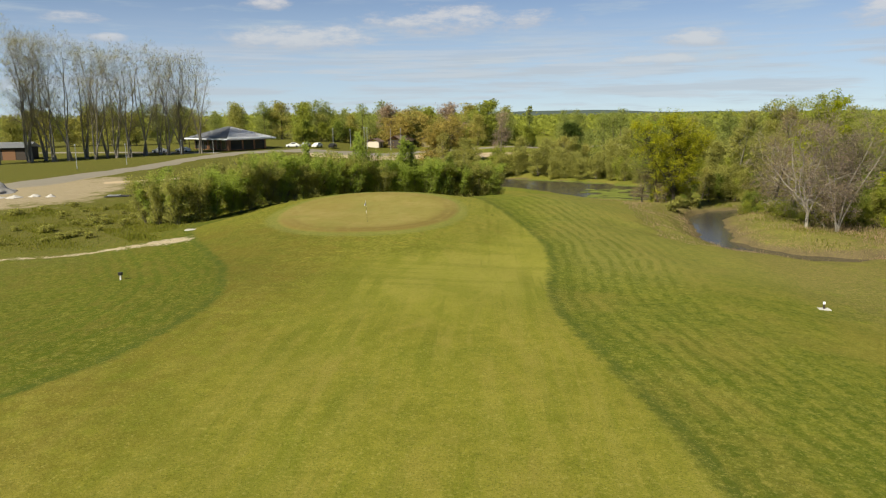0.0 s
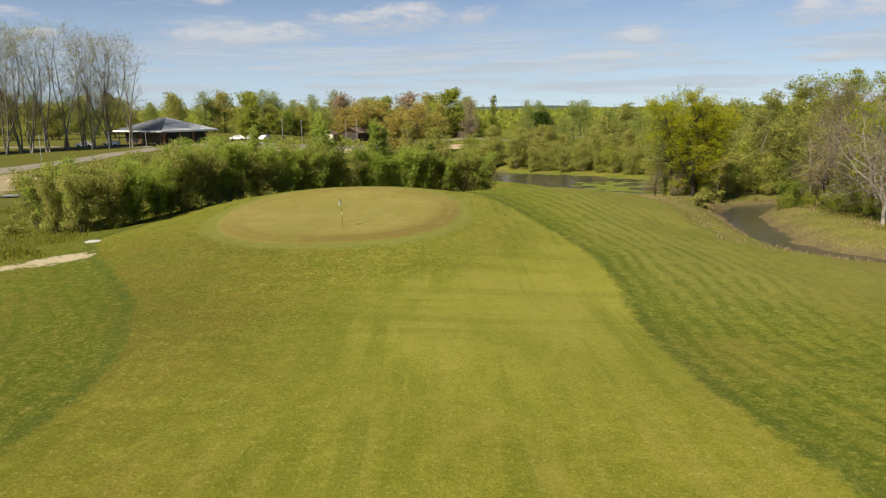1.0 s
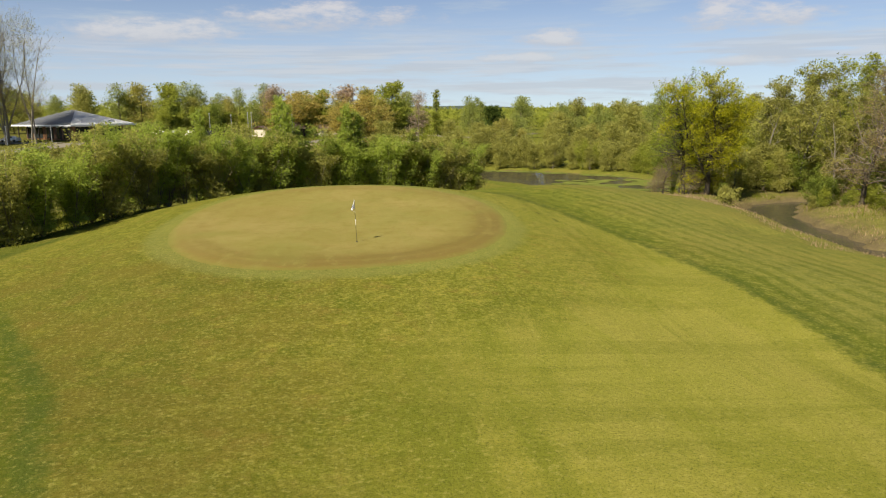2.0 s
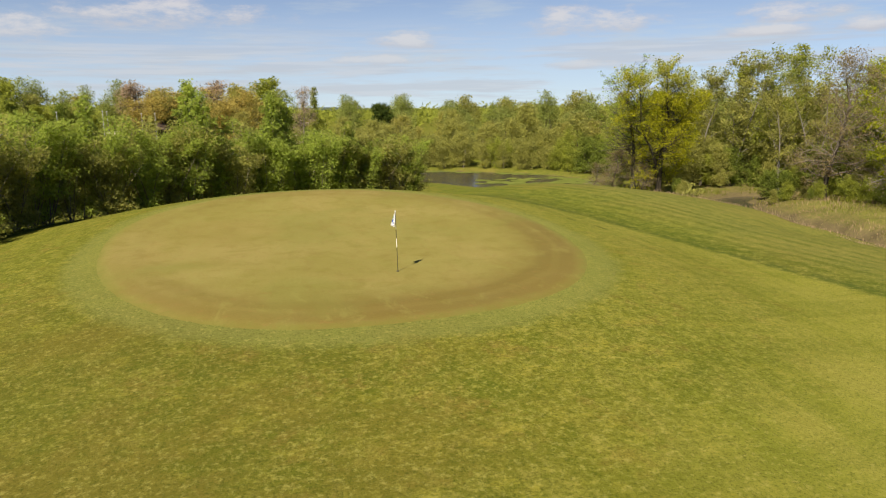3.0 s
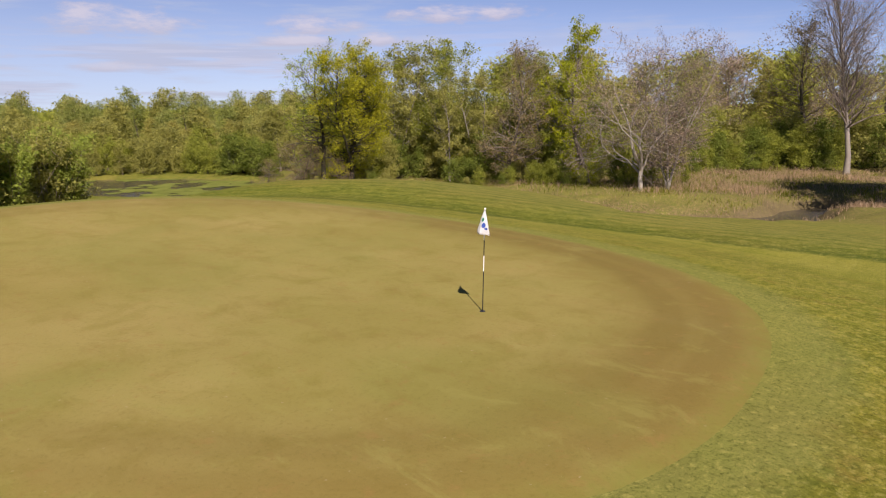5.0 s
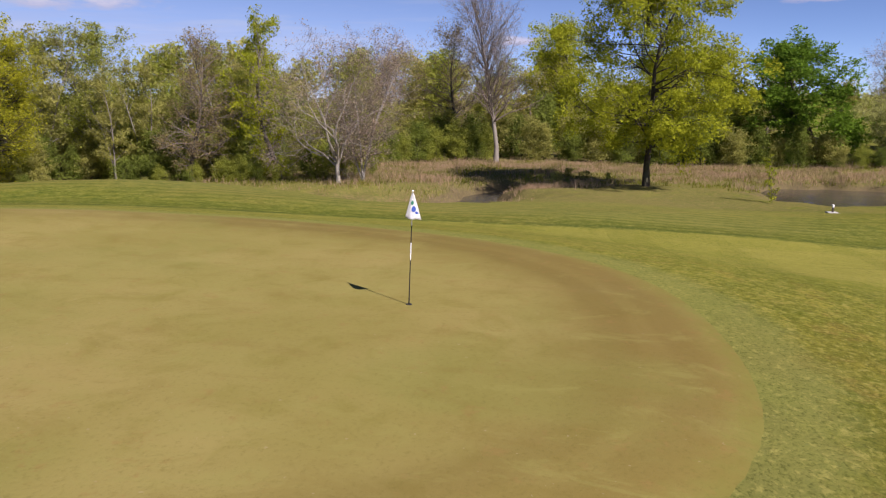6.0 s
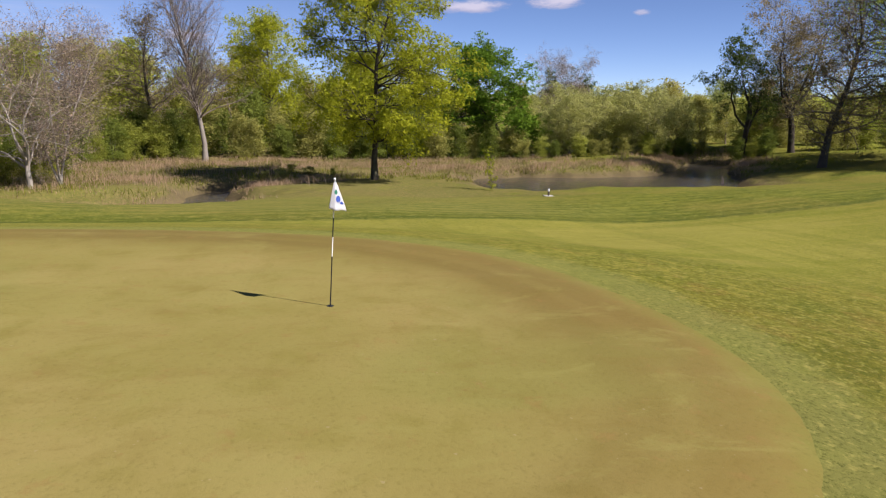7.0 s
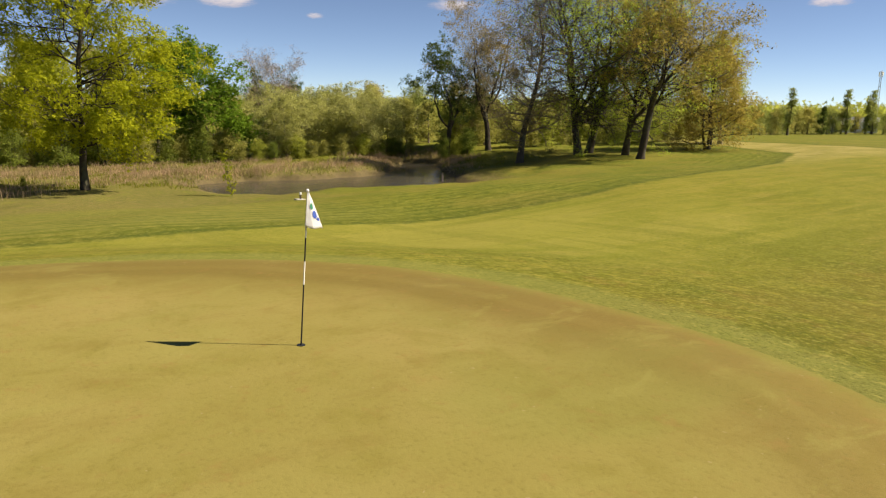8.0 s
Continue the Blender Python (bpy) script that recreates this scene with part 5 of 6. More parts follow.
# tree line to the north
belt([(-190, 300), (-140, 292), (-100, 290), (-60, 292), (-20, 290), (14, 285)], 7.0, 6.0, ["tiny_round", "tiny_round", "tiny_olive", "tiny_bud", "tiny_round"], 9, 13.5,
     "woodland_tree", "tree in the northern tree line", "tree", "northern tree line")
belt([(-60, 262), (-30, 262), (0, 262)], 11.0, 4.0, ["tiny_bud", "tiny_olive", "tiny_round"], 7, 10, "woodland_tree", "ochre budding tree behind the huts", "tree", "hut trees")
belt([(-190, 330), (-60, 330), (30, 320), (110, 280), (190, 230)], 13.0, 8.0, ["tiny_round", "tiny_round", "tiny_olive"], 9, 13, "woodland_tree", "tree in the northern tree line", "tree", "northern tree line")
belt([(40, 380), (120, 350), (220, 280)], 16.0, 9.0, ["tiny_round", "tiny_round", "tiny_olive"], 9, 13, "woodland_tree", "tree in the northern tree line", "tree", "northern tree line")
belt([(-185, 232), (-150, 238), (-122, 244), (-100, 254)], 5.0, 3.0, ["tiny_olive", "tiny_round", "tiny_olive", "tiny_bud"], 7, 11, "woodland_tree", "yellow-green tree behind the poplars", "tree", "northern tree line")
belt([(-66, 254), (-46, 262), (-20, 268), (4, 272), (22, 276)], 3.4, 1.6, ["far_round", "thicket_dark", "thicket_green", "far_round"], 4.5, 7.5, "bush", "dark green bush behind the huts", "bush", "hut bushes")
# tall bare poplars by the yard
for k in range(19):
    f = k / 18
    x, y = -131 + 46 * f + rng.uniform(-1.5, 1.5), 172 + 36 * f ** 0.8 + rng.uniform(-3.5, 3.5)
    plant("poplar_bare", "bare_poplar", x, y, rng.uniform(33, 36) - 7.5 * f, "tall leafless poplar with pale stems", "tree", "yard poplars", rng=rng, wide=1.1)

# ---- far plain: woods to the horizon ----
def far_woods():
    r = np.random.default_rng(3)
    n = 2600
    a = r.uniform(-0.75, 0.95, n)
    d = 420 * (3400 / 420) ** r.random(n)
    c = np.stack([np.sin(a) * d, np.cos(a) * d], -1)
    n2 = 900
    a2 = r.uniform(1.3, 3.2, n2)
    d2 = 300 * 8 ** r.random(n2)
    c = np.concatenate([c, np.stack([np.sin(a2) * d2, np.cos(a2) * d2], -1)])
    z = height(c[:, 0], c[:, 1])
    pts, size = [], []
    for (x, y), g in zip(c, z):
        near = math.hypot(x, y) < 800
        m = 70 if near else 26
        p = r.normal(0, 1, (m, 3)) * np.array([6.5, 6.5, 2.6]) + np.array([x, y, g + 5.2])
        p[:, 2] = np.maximum(p[:, 2], g + 0.5)
        pts.append(p)
        size.append(np.full(m, 1.9 if near else 3.4))
    V, F = leaf_faces(r, np.concatenate(pts), np.concatenate(size), 0.8, 1.2)
    tagged(new("far_woods", mesh_of("far_woods", V, F, M["leaf_green"])), "distant mixed woods over the plain", "woods", kind="stuff")


far_woods()


def far_hill():
    n, m = 90, 8
    a = np.linspace(-0.7, 1.1, n)
    V = []
    for j in range(m):
        f = j / (m - 1)
        d = 2700 + 900 * f
        h = np.sin(f * np.pi) ** 0.8 * (9 + 14 * np.exp(-((a - 0.10) / 0.10) ** 2) + 3 * np.sin(a * 9) + 2.0 * np.sin(a * 47))
        V.append(np.stack([np.sin(a) * d, np.cos(a) * d, h - 4], -1))
    me = mesh_of("backdrop", np.concatenate(V), grid_faces(n, m), M["hill"], True)
    tagged(new("backdrop", me), "low wooded hills on the horizon", "hills", kind="structure")


far_hill()


def duckweed():
    r = np.random.default_rng(8)
    x, y = r.uniform(-4, 42, 9000), r.uniform(119, 170, 9000)
    d = shore_distance(x, y)[0]
    patchy = np.sin(x * 0.5 + 2 * np.sin(y * 0.35)) * np.sin(y * 0.45 + x * 0.2)
    share = np.maximum(0.85 * sstep(d, -2.6, -0.6) * (patchy > 0.0), 0.85 * sstep(x, 19, 25) * sstep(y, 144, 132) * (patchy > -0.1))
    k = (d < -0.3) & (r.random(9000) < share)
    c = np.stack([x[k], y[k], np.full(k.sum(), WATER_Z + 0.012)], -1)
    n = len(c)
    a = np.arange(6) * np.pi / 3
    rad = 0.5 + 0.5 * r.random(n)
    ring = np.stack([np.cos(a), np.sin(a), 0 * a], -1)
    V = (c[:, None] + ring[None] * rad[:, None, None]).reshape(-1, 3)
    V[:, 2] += np.repeat(r.random(n) * 0.02, 6)
    i = np.arange(n)[:, None] * 6
    F = np.concatenate([i + np.array([[0, 1, 2, 3]]), i + np.array([[0, 3, 4, 5]])])
    tagged(new("duckweed", mesh_of("duckweed", V, F, M["weed"])), "bright green duckweed floating on the lake", "duckweed", kind="stuff")


duckweed()


# ---- reeds and long grass ----
def blades(name, centres, tall, width, material, label, seed, category="grass"):
    r = np.random.default_rng(seed)
    n = len(centres)
    h = tall * (0.5 + 0.8 * r.random(n)) * (0.65 + 0.9 * np.maximum(0, hum(centres[:, 0] * 2.3, centres[:, 1] * 2.3)))
    a = r.random(n) * 2 * np.pi
    bend = h * r.uniform(0.1, 0.9, n)
    side = np.stack([-np.sin(a), np.cos(a), 0 * a], -1) * (width * (0.6 + 0.8 * r.random(n)))[:, None]
    outw = np.stack([np.cos(a), np.sin(a), 0 * a], -1)
    b = r.random(n) * 2 * np.pi
    outw2 = np.stack([np.cos(b), np.sin(b), 0 * b], -1) * bend[:, None]
    z = np.array([0, 0, 1.0])
    p0, p1, p2 = centres - z * 0.03, centres + outw2 * 0.35 + z * (h * 0.6)[:, None], centres + outw2 + z * h[:, None]
    V = np.stack([p0 - side, p0 + side, p1 + side * 0.8, p1 - side * 0.8, p2 + side * 0.15, p2 - side * 0.15], 1).reshape(-1, 3)
    i = np.arange(n)[:, None] * 6
    F = np.concatenate([i + np.array([[0, 1, 2, 3]]), i + np.array([[3, 2, 4, 5]])])
    return tagged(new(name, mesh_of(name, V, F, material)), label, category, kind="stuff")


def scatter(seed, n, x0, x1, y0, y1, chance):
    """Ground points kept with the given chance at each place."""
    r = np.random.default_rng(seed)
    x, y = r.uniform(x0, x1, n), r.uniform(y0, y1, n)
    k = r.random(n) < chance(x, y)
    x, y = x[k], y[k]
    return np.stack([x, y, height(x, y)], -1)


def crest_bank(x, y):
    """Thick along the top of the near bank, thin down its slope and round the water."""
    d, _ = shore_distance(x, y)
    slope = sstep(d, 0.2, 0.8) * np.maximum(0.30 * sstep(d, 9.0, 8.0) * sstep(d, 2.0, 6.0), 0.5 * sstep(d, 3.0, 1.0))
    return slope * np.where(x < 34, 1.0, 0.35) * (0.35 + 0.65 * (hum(x * 2.1, y * 2.1) > -0.1))


blades("reeds", scatter(1, 90000, 18, 60, 64, 122, crest_bank), 0.25, 0.016, M["reed"], "dry straw-coloured reeds along the water's edge", 1)
blades("reed_bed", scatter(2, 120000, 34, 74, 8, 112,
       lambda x, y: sstep(shore_distance(x, y)[0], 0.2, 0.8) * np.maximum(np.maximum(sstep(x, 35, 39) * sstep(y, 71, 75), sstep(x, 45, 49)), sstep(x, 38, 42) * sstep(y, 57, 61)) * sstep(y, 20, 30) * sstep(y, 112, 100) * (0.40 + 0.60 * np.sin(x * 0.5) * np.sin(y * 0.4)) * np.where(hum(x * 1.7 + 4, y * 1.9) > -0.15, 1.0, 0.25)), 0.46, 0.015,
       M["reed"], "bed of tall dry reeds before the wood", 2)
blades("tall_reeds", scatter(12, 70000, 37, 74, 24, 84,
       lambda x, y: sstep(shore_distance(x, y)[0], 0.3, 0.9) * np.maximum(np.maximum(0.5 * sstep(x, 41, 44) * sstep(y, 71, 74), 0.6 * sstep(x, 54, 60)), sstep(x, 38.5, 40.5) * sstep(x, 46, 43) * sstep(y, 56, 58.5) * sstep(y, 67, 65.5))
       * np.where(hum(x * 1.9 + 2, y * 2.3) > 0.0, 1.0, 0.2)), 0.68, 0.014, M["reed"], "tall pinkish dry reeds round the creek's end", 12)
blades("pond_grass", scatter(3, 26000, 52, 76, 0, 60,
       lambda x, y: sstep(shore_distance(x, y)[0], 0.2, 0.8) * sstep(shore_distance(x, y)[0], 9, 3) * sstep(x, 51, 55)), 0.6, 0.02, M["reed"], "dry grass on the pond's far bank", 3)
blades("pond_reeds", scatter(6, 30000, 38, 68, -2, 24,
       lambda x, y: sstep(shore_distance(x, y)[0], 0.1, 0.5) * sstep(shore_distance(x, y)[0], 5, 2) * sstep(x, 43, 49) * (0.35 + 0.65 * (hum(x * 3, y * 3) > 0))), 0.42, 0.018,
       M["reed"], "short dry reeds round the pond's end", 6)
blades("long_grass", scatter(7, 45000, -64, -28, 58, 98,
       lambda x, y: sstep(inside_distance(x, y, FAIRWAY), -1.5, -4.0) * sstep(ribbon_distance(x, y, PATHWAY), -0.2, -1.0) * sstep(y, 60, 66)
       * np.where(hum(x * 1.6, y * 1.6) > -0.05, 1.0, 0.15)), 0.30, 0.022, M["grass"], "long uncut grass between path and hedge", 7)
blades("marsh_grass", scatter(5, 80000, 34, 74, -2, 112,
       lambda x, y: sstep(shore_distance(x, y)[0], 0.0, 0.4) * np.maximum(sstep(x, 35, 39) * sstep(y, 71, 75), sstep(x, 43, 47)) * (hum(x * 3 + 9, y * 3) > 0.05)), 0.38, 0.022,
       M["grass"], "green marsh grass between the reeds", 5)



# ---- small things near the green ----
def marker_post(x, y):
    p = thing("distance_marker", at(x, y), "dark post with a small white plate beside a grey slab", "marker")
    part("slab", boxed(-0.50, -0.30, -0.05, 0.40, 0.30, 0.05, 0.01), M["plastic_lid"], p, "pale grey slab")
    part("post", boxed(-0.05, -0.05, 0.0, 0.05, 0.05, 0.52, 0.008), M["timber_dark"], p, "dark wooden post")
    part("plate", boxed(-0.08, -0.055, 0.36, 0.08, 0.055, 0.54, 0.012), M["white"], p, "white plate")


marker_post(25.5, 45.2)


def pond_stake(x, y, tall, lean):
    p = thing("wooden_stake", at(x, y), "weathered wooden stake at the pond's edge", "stake", "pond stakes")
    bm = bmesh.new()
    rod(bm, (0, 0, -0.6), (lean, 0.02, tall), 0.07, 0.055, 8)
    part("stake", bm, M["twig"], p)
    bm = bmesh.new()
    rod(bm, (lean, 0.02, tall), (lean, 0.02, tall + 0.03), 0.06, 0.045, 8)
    part("cap", bm, M["timber_dark"], p, "dark weathered top")


pond_stake(42.0, 18.1, 1.7, 0.05)
pond_stake(42.6, 17.5, 1.55, -0.04)


def sprinkler(x, y):
    p = thing("sprinkler_post", at(x, y), "small white post with a dark box head in the rough", "post")
    bm = bmesh.new()
    rod(bm, (0, 0, -0.05), (0, 0, 0.36), 0.07, 0.06, 10)
    part("post", bm, M["white"], p, "white lower post")
    part("head", boxed(-0.13, -0.11, 0.36, 0.15, 0.11, 0.58, 0.015), M["black"], p, "dark box head")


sprinkler(-25.4, 46.3)


def valve_cover(x, y):
    p = thing("valve_cover", at(x, y, 0.0), "flat grey valve box cover in the grass", "cover")
    part("rim", boxed(-0.55, -0.4, -0.06, 0.55, 0.4, 0.05, 0.02), M["plastic_lid"], p)
    part("lid", boxed(-0.47, -0.32, 0.052, 0.47, 0.32, 0.075, 0.015), M["stone"], p, "pale worn lid")


valve_cover(-28.6, 67.0)


# ---- the yard to the north-west ----
def draped(name, line, material, label, category, lift=0.05):
    """A strip laid over the ground along a line of varying half width."""
    pts = []
    for (ax, ay, ar), (bx, by, br) in zip(line, line[1:]):
        n = max(2, int(math.hypot(bx - ax, by - ay) / 2))
        pts += [(ax + (bx - ax) * k / n, ay + (by - ay) * k / n, ar + (br - ar) * k / n) for k in range(n)]
    pts.append(line[-1])
    c = np.array(pts)
    d = np.gradient(c[:, :2], axis=0)
    d /= np.linalg.norm(d, axis=1, keepdims=True)
    nrm = np.stack([-d[:, 1], d[:, 0]], -1)
    cols = 7
    V = []
    for k in range(cols):
        s = (k / (cols - 1) * 2 - 1)
        w = c[:, 2] * (1 + 0.10 * np.sin(np.arange(len(c)) * 0.9 + k))
        x, y = c[:, 0] + nrm[:, 0] * s * w, c[:, 1] + nrm[:, 1] * s * w
        V.append(np.stack([x, y, height(x, y) + (lift if abs(s) < 0.99 else -0.05)], -1))
    me = mesh_of(name, np.concatenate(V), grid_faces(len(c), cols)[:, ::-1], material, True)
    return tagged(new(name, me), label, category, kind="structure")


draped("road", [(-92, 112, 5), (-84, 126, 6), (-79, 152, 4.5), (-79.5, 185, 4), (-72, 207, 4.5), (-51, 216, 6), (-20, 232, 5), (15, 262, 2.5), (60, 310, 2)],
       M["road"], "pale gravel track winding to the clubhouse", "road", 0.12)
draped("yard", [(-52, 204, 4), (-38, 211, 7), (-22, 214, 9), (-4, 217, 9), (14, 226, 6)], M["sand"], "pale sandy yard before the huts", "yard", 0.08)
draped("track", [(-150, 214, 1.6), (-128, 214, 1.8), (-108, 212, 2.0), (-92, 210, 2.2), (-78, 207, 2.0)], M["road"], "pale gravel track behind the poplars", "track", 0.09)
draped("yard", [(-70, 126, 1.6), (-60, 131, 1.4), (-52, 138, 1.2)], M["sand"], "sandy side track", "track", 0.10)


def clubhouse(x, y, turn):
    h = thing("clubhouse", at(x, y, -0.2), "low timber clubhouse under a wide grey hipped metal roof", "building", turn=turn)
    h.scale = (0.84, 0.84, 1.22)
    part("wall", boxed(-12, -8, 0, 12, 8, 3.1, 0.03), M["timber"], h, "brown timber wall")
    for i, (a, b) in enumerate(((-11.5, -8.6), (-6.8, -3.2), (-1.0, 2.2), (4.2, 6.0), (7.4, 10.6))):
        w = part("window", boxed(a, -8.12, 0.3, b, -7.98, 2.5), M["glass"], h, "dark glazed opening")
        part("frame", boxed(a - 0.1, -8.16, 2.5, b + 0.1, -7.97, 2.65), M["white"], w)
    for a, b in ((-7.2, -2.6), (-1.8, 2.4), (3.2, 7.2)):
        w = part("window", boxed(11.98, a, 0.2, 12.12, b, 2.6), M["glass"], h, "dark glazed opening")
        part("frame", boxed(11.97, a - 0.1, 2.6, 12.16, b + 0.1, 2.75), M["white"], w)
    for xx in (-13, -8, -2.2, 3.2, 8.8, 13):
        part("post", boxed(xx - 0.12, -9.8, 0, xx + 0.12, -9.56, 3.0), M["timber_dark"], h, "timber veranda post")
    lo = ((-15, -10.5, 3.0), (15, -10.5, 3.0), (15, 10.5, 3.0), (-15, 10.5, 3.0))
    hi = ((-1.4, 0, 5.9), (1.4, 0, 5.9))
    slopes = ((lo[0], lo[1], hi[1], hi[0]), (lo[1], lo[2], hi[1]), (lo[2], lo[3], hi[0], hi[1]), (lo[3], lo[0], hi[0]))
    for k, ring in enumerate(slopes):
        bm = bmesh.new()
        bm.faces.new([bm.verts.new(q) for q in ring])
        bmesh.ops.solidify(bm, geom=list(bm.faces), thickness=0.14)
        # the +x slope is set white, the other three grey
        part("roof_slope", bm, M["roof_white" if k == 1 else "roof"], h, "white roof slope" if k == 1 else "grey standing-seam metal roof")
    for k in range(13):
        x0 = -12.6 + 2.1 * k
        s = min(1.0, (15 - abs(x0)) / 13.6)
        bm = bmesh.new()
        rod(bm, (x0, -10.45, 3.1), (x0, -10.5 + 10.5 * s, 3.1 + 2.9 * s), 0.06, 0.06, 5)
        part("seam", bm, M["roof"], h)
    for sgn in (-1, 1):
        part("fascia", boxed(-15.05, sgn * 10.5 - 0.08, 2.75, 15.05, sgn * 10.5 + 0.08, 3.05), M["roof_white"], h, "pale roof edge")
        part("fascia", boxed(sgn * 15 - 0.08, -10.4, 2.75, sgn * 15 + 0.08, 10.4, 3.05), M["roof_white"], h, "pale roof edge")


clubhouse(-81, 224, -38)


def shed(x, y, turn):
    h = thing("storage_shed", at(x, y, -0.1), "long dark timber shed with a grey sheet roof", "shed", turn=turn)
    part("wall", boxed(-9, -3, 0, 9, 3, 3.6, 0.02), M["timber_dark"], h, "dark board wall")
    part("door", boxed(2, -3.06, 0, 5.5, -2.98, 2.9), M["timber"], h, "wide board door")
    bm = bmesh.new()
    v = [bm.verts.new(p) for p in ((-9.6, -3.8, 3.5), (9.6, -3.8, 3.5), (9.6, 0, 5.0), (-9.6, 0, 5.0), (9.6, 3.8, 3.5), (-9.6, 3.8, 3.5))]
    bm.faces.new((v[0], v[1], v[2], v[3]))
    bm.faces.new((v[3], v[2], v[4], v[5]))
    bmesh.ops.solidify(bm, geom=list(bm.faces), thickness=0.12)
    part("roof", bm, M["roof"], h, "grey sheet roof")


shed(-136, 192, 8)


def hut(x, y, turn, s, wall):
    h = thing("garden_hut", at(x, y, -0.1), "small hut with a low tiled gable roof", "hut", "huts", turn)
    h.scale = (s, s, s)
    part("wall", boxed(-3, -2.5, 0, 3, 2.5, 2.4, 0.02), M[wall], h)
    part("door", boxed(-0.6, -2.55, 0, 0.6, -2.48, 2.0), M["timber_dark"], h, "dark doorway")
    bm = bmesh.new()
    v = [bm.verts.new(p) for p in ((-3.5, -3.1, 2.2), (3.5, -3.1, 2.2), (3.5, 0, 3.7), (-3.5, 0, 3.7), (3.5, 3.1, 2.2), (-3.5, 3.1, 2.2))]
    bm.faces.new((v[0], v[1], v[2], v[3]))
    bm.faces.new((v[3], v[2], v[4], v[5]))
    bmesh.ops.solidify(bm, geom=list(bm.faces), thickness=0.15)
    part("roof", bm, M["tile_roof"], h, "weathered tiled roof")


hut(-29.5, 257, 60, 1.25, "timber_dark")
hut(-38.5, 254, 80, 0.9, "plaster")
hut(-19, 262, 20, 1.0, "plaster")


def light_pole(x, y, tall):
    p = thing("light_pole", at(x, y), "thin grey steel pole in the grass", "pole", "yard poles")
    bm = bmesh.new()
    rod(bm, (0, 0, -0.2), (0, 0, tall), 0.09, 0.06, 8)
    part("pole", bm, M["steel"], p)
    part("cap", boxed(-0.16, -0.16, tall, 0.16, 0.16, tall + 0.25, 0.02), M["steel"], p, "lamp head")


for x, y, h in ((-93.4, 157.2, 5.5), (-88.2, 170.4, 5.0), (-88.3, 203.6, 4), (-80, 207, 4), (-49, 232, 6), (-44, 236, 6), (-40.5, 243, 7), (-39.5, 243, 7), (-31.5, 244, 7), (-28.5, 248, 7)):
    light_pole(x, y, h)


def heap(name, x, y, r, h, material, label, seed):
    bm = bmesh.new()
    bmesh.ops.create_icosphere(bm, subdivisions=4, radius=1)
    for v in bm.verts:
        d = math.hypot(v.co.x, v.co.y)
        n = noise.noise(v.co * 2.2 + Vector((seed, 0, 0))) * 0.22 + noise.noise(v.co * 7 + Vector((seed, 3, 0))) * 0.06
        v.co = Vector((v.co.x * r * (1 + n), v.co.y * r * (1 + n), max(-0.1, (1 - d) * h * (1 + n)) if v.co.z > 0 else -0.15))
    t = thing(name, at(x, y), label, "heap")
    part("mound", bm, material, t, "", True)


heap("gravel_heap", -83, 113, 4.0, 2.4, M["spoil"], "grey gravel heap on the bare yard", 1)
for i, (x, y, r) in enumerate(((-74.5, 106.5, 1.3), (-72, 108, 1.0), (-77.5, 106, 1.6), (-69, 107.5, 0.8))):
    heap("rubble", x, y, r, 0.45, M["stone"], "pale broken rubble on the bare soil", 5 + i)


def pipe_stack(x, y, turn):
    t = thing("pipe_stack", at(x, y), "flat stack of black pipes and panels in the grass", "pipes", turn=turn)
    for k in range(5):
        bm = bmesh.new()
        rod(bm, (-1.9 + 0.2 * k, -0.5 + k * 0.26, 0.12), (1.9, -0.5 + k * 0.26 + 0.1 * (k % 2), 0.14), 0.11, 0.11, 8)
        part("pipe", bm, M["black"], t)
    part("panel", boxed(-1.5, -0.5, 0.26, 0.4, 0.3, 0.34, 0.01), M["steel"], t, "grey panel on top")


pipe_stack(-57.6, 107.3, 10)


def car(x, y, turn, body):
    c = thing("car", at(x, y, 0.06), "parked car beside the clubhouse", "car", "parked cars", turn)
    bm = bmesh.new()
    prof = [(-2.1, 0.3), (-2.1, 0.85), (-1.2, 0.95), (-0.6, 1.42), (0.9, 1.45), (1.7, 0.98), (2.1, 0.9), (2.1, 0.3)]
    ring = []
    for yy in (-0.85, 0.85):
        ring.append([bm.verts.new((px, yy * (0.86 if pz > 1.2 else 1), pz)) for px, pz in prof])
    n = len(prof)
    for i in range(n):
        bm.faces.new((ring[0][i], ring[0][(i + 1) % n], ring[1][(i + 1) % n], ring[1][i]))
    bm.faces.new(ring[0][::-1])
    bm.faces.new(ring[1])
    part("body", bm, M[body], c)
    for sx in (-1.3, 1.3):
        for sy in (-0.82, 0.82):
            bm = bmesh.new()
            rod(bm, (sx, sy - 0.1, 0.3), (sx, sy + 0.1, 0.3), 0.31, 0.31, 14)
            part("wheel", bm, M["black"], c, "dark wheel")
    for sy in (-0.80, 0.80):
        part("window", boxed(-0.55, sy - 0.02, 1.0, 0.95, sy + 0.02, 1.34), M["glass"], c, "dark side window")


for x, y, a, b in ((-61, 226, 10, "white"), (-57, 227, 80, "steel"), (-53.5, 228, 75, "white"), (-49, 231, 85, "black"), (-91, 211, 0, "white"), (-98, 210, 20, "white")):
    car(x, y, a, b)


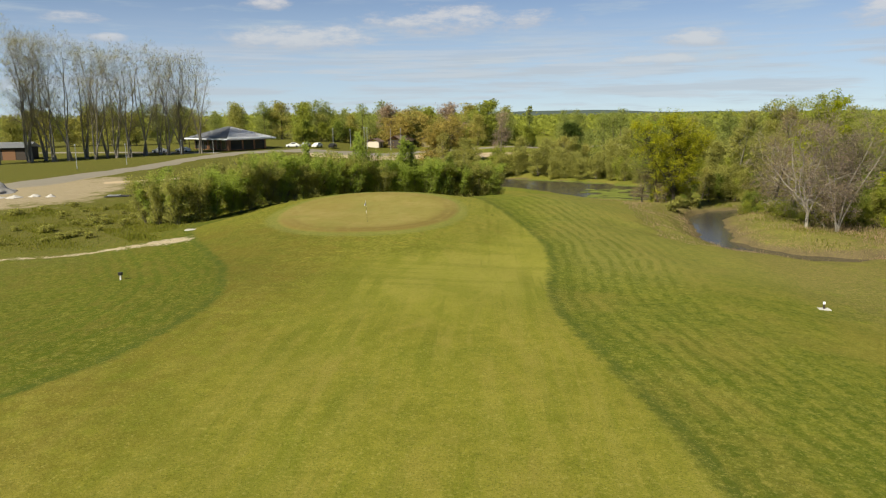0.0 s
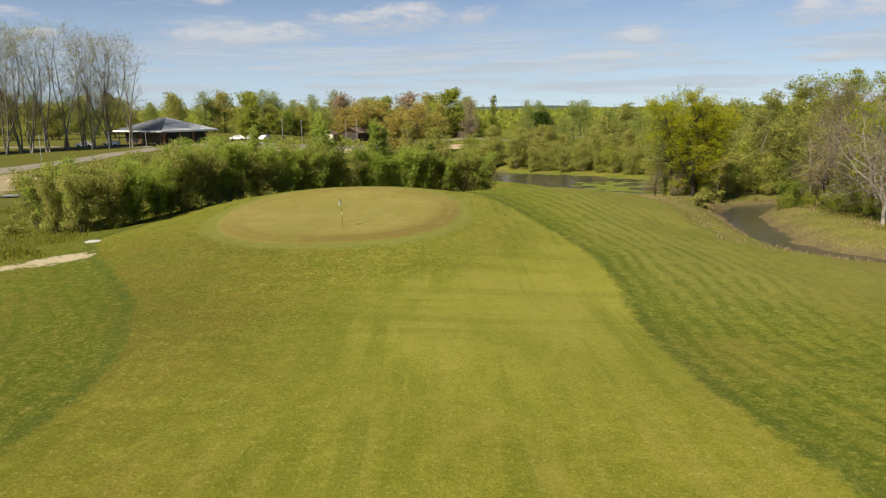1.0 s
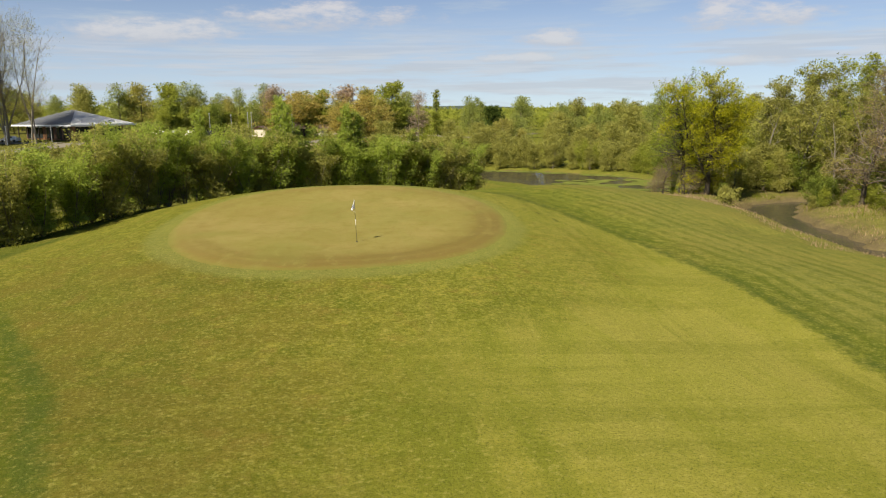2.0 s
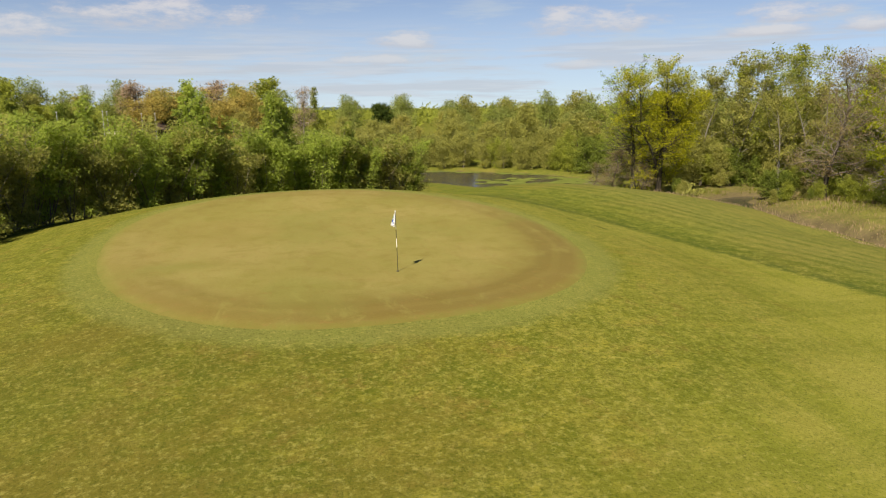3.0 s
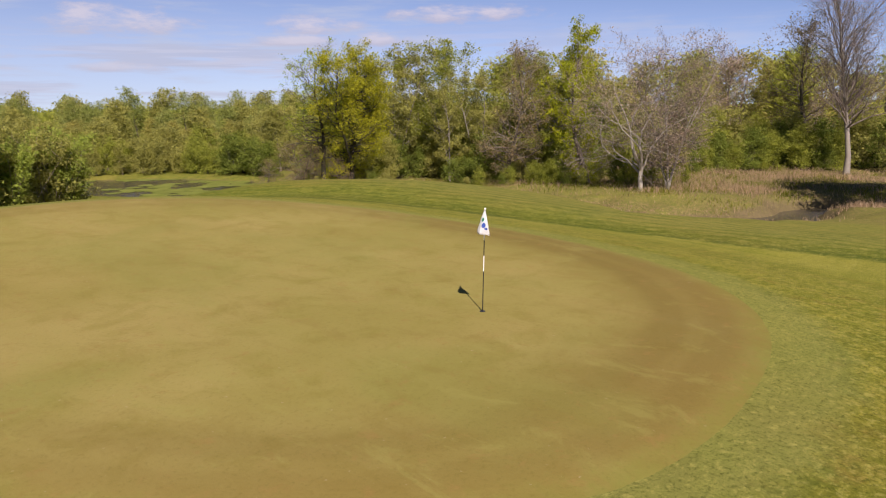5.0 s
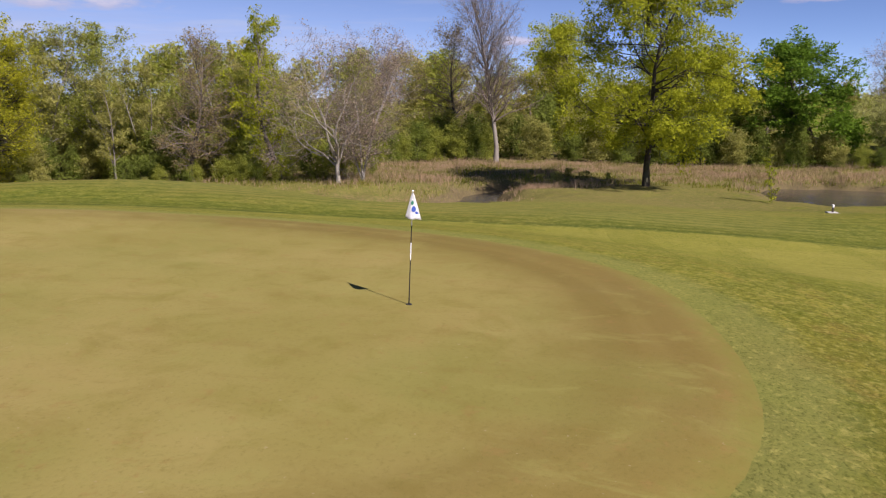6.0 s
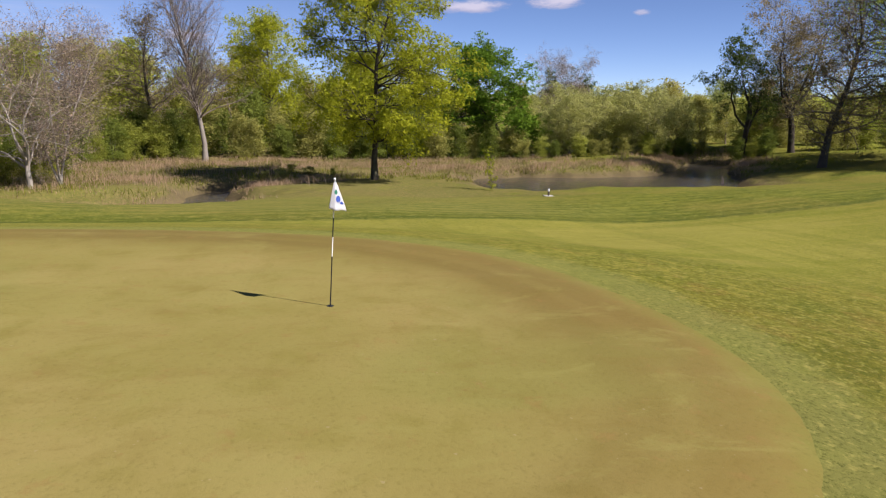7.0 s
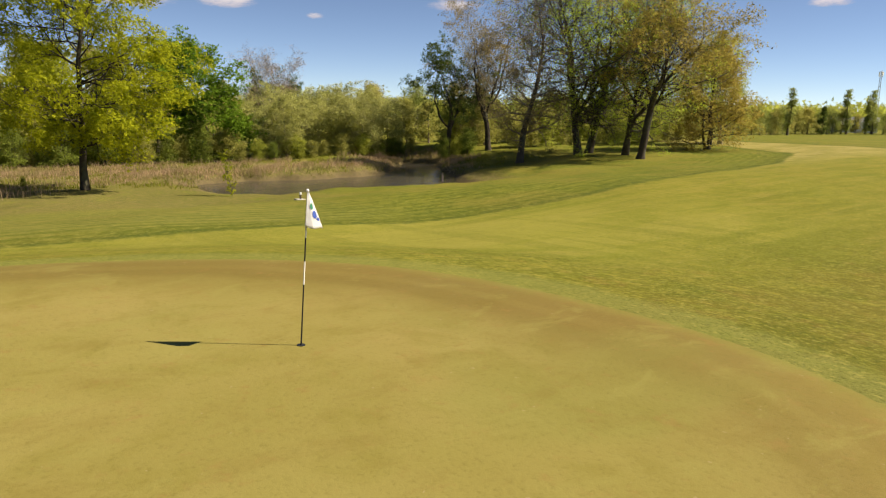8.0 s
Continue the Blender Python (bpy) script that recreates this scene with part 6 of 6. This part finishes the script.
# ---- beyond the fairway to the south ----
def lattice_mast(x, y, tall):
    p = thing("radio_mast", at(x, y), "thin grey lattice mast on the horizon", "mast")
    r = 0.9
    foot = [(math.cos(a) * r, math.sin(a) * r) for a in (0.3, 0.3 + math.pi * 2 / 3, 0.3 + math.pi * 4 / 3)]
    for fx, fy in foot:
        bm = bmesh.new()
        rod(bm, (fx, fy, -0.3), (fx * 0.45, fy * 0.45, tall), 0.12, 0.09, 6)
        part("leg", bm, M["steel"], p)
    n = 12
    for k in range(n):
        for i in range(3):
            s0, s1 = 1 - 0.55 * k / n, 1 - 0.55 * (k + 1) / n
            (ax, ay), (bx, by) = foot[i], foot[(i + 1) % 3]
            bm = bmesh.new()
            rod(bm, (ax * s0, ay * s0, tall * k / n), (bx * s1, by * s1, tall * (k + 1) / n), 0.06, 0.06, 5)
            part("brace", bm, M["steel"], p)
    for k, a in enumerate((0.0, 2.1, 4.2)):
        part("antenna", boxed(math.cos(a) * 0.9 - 0.2, math.sin(a) * 0.9 - 0.2, tall - 3, math.cos(a) * 0.9 + 0.2, math.sin(a) * 0.9 + 0.2, tall - 0.6, 0.03), M["roof_white"], p, "pale panel antenna")


def white_hall(x, y, turn):
    h = thing("white_hall", at(x, y, -0.1), "low white hall with a shallow grey roof beyond the trees", "building", turn=turn)
    part("wall", boxed(-6, -4, 0, 6, 4, 3.4, 0.02), M["white"], h, "white wall")
    bm = bmesh.new()
    v = [bm.verts.new(q) for q in ((-6.4, -4.5, 3.3), (6.4, -4.5, 3.3), (6.4, 0, 4.6), (-6.4, 0, 4.6), (6.4, 4.5, 3.3), (-6.4, 4.5, 3.3))]
    bm.faces.new((v[0], v[1], v[2], v[3]))
    bm.faces.new((v[3], v[2], v[4], v[5]))
    bmesh.ops.solidify(bm, geom=list(bm.faces), thickness=0.12)
    part("roof", bm, M["roof"], h, "grey sheet roof")
    for k in range(3):
        part("window", boxed(-4.6 + 3.4 * k, 3.98, 1.0, -2.8 + 3.4 * k, 4.06, 2.4), M["glass"], h, "dark window")


lattice_mast(115.6, -328.3, 26)
white_hall(66, -164, 20)
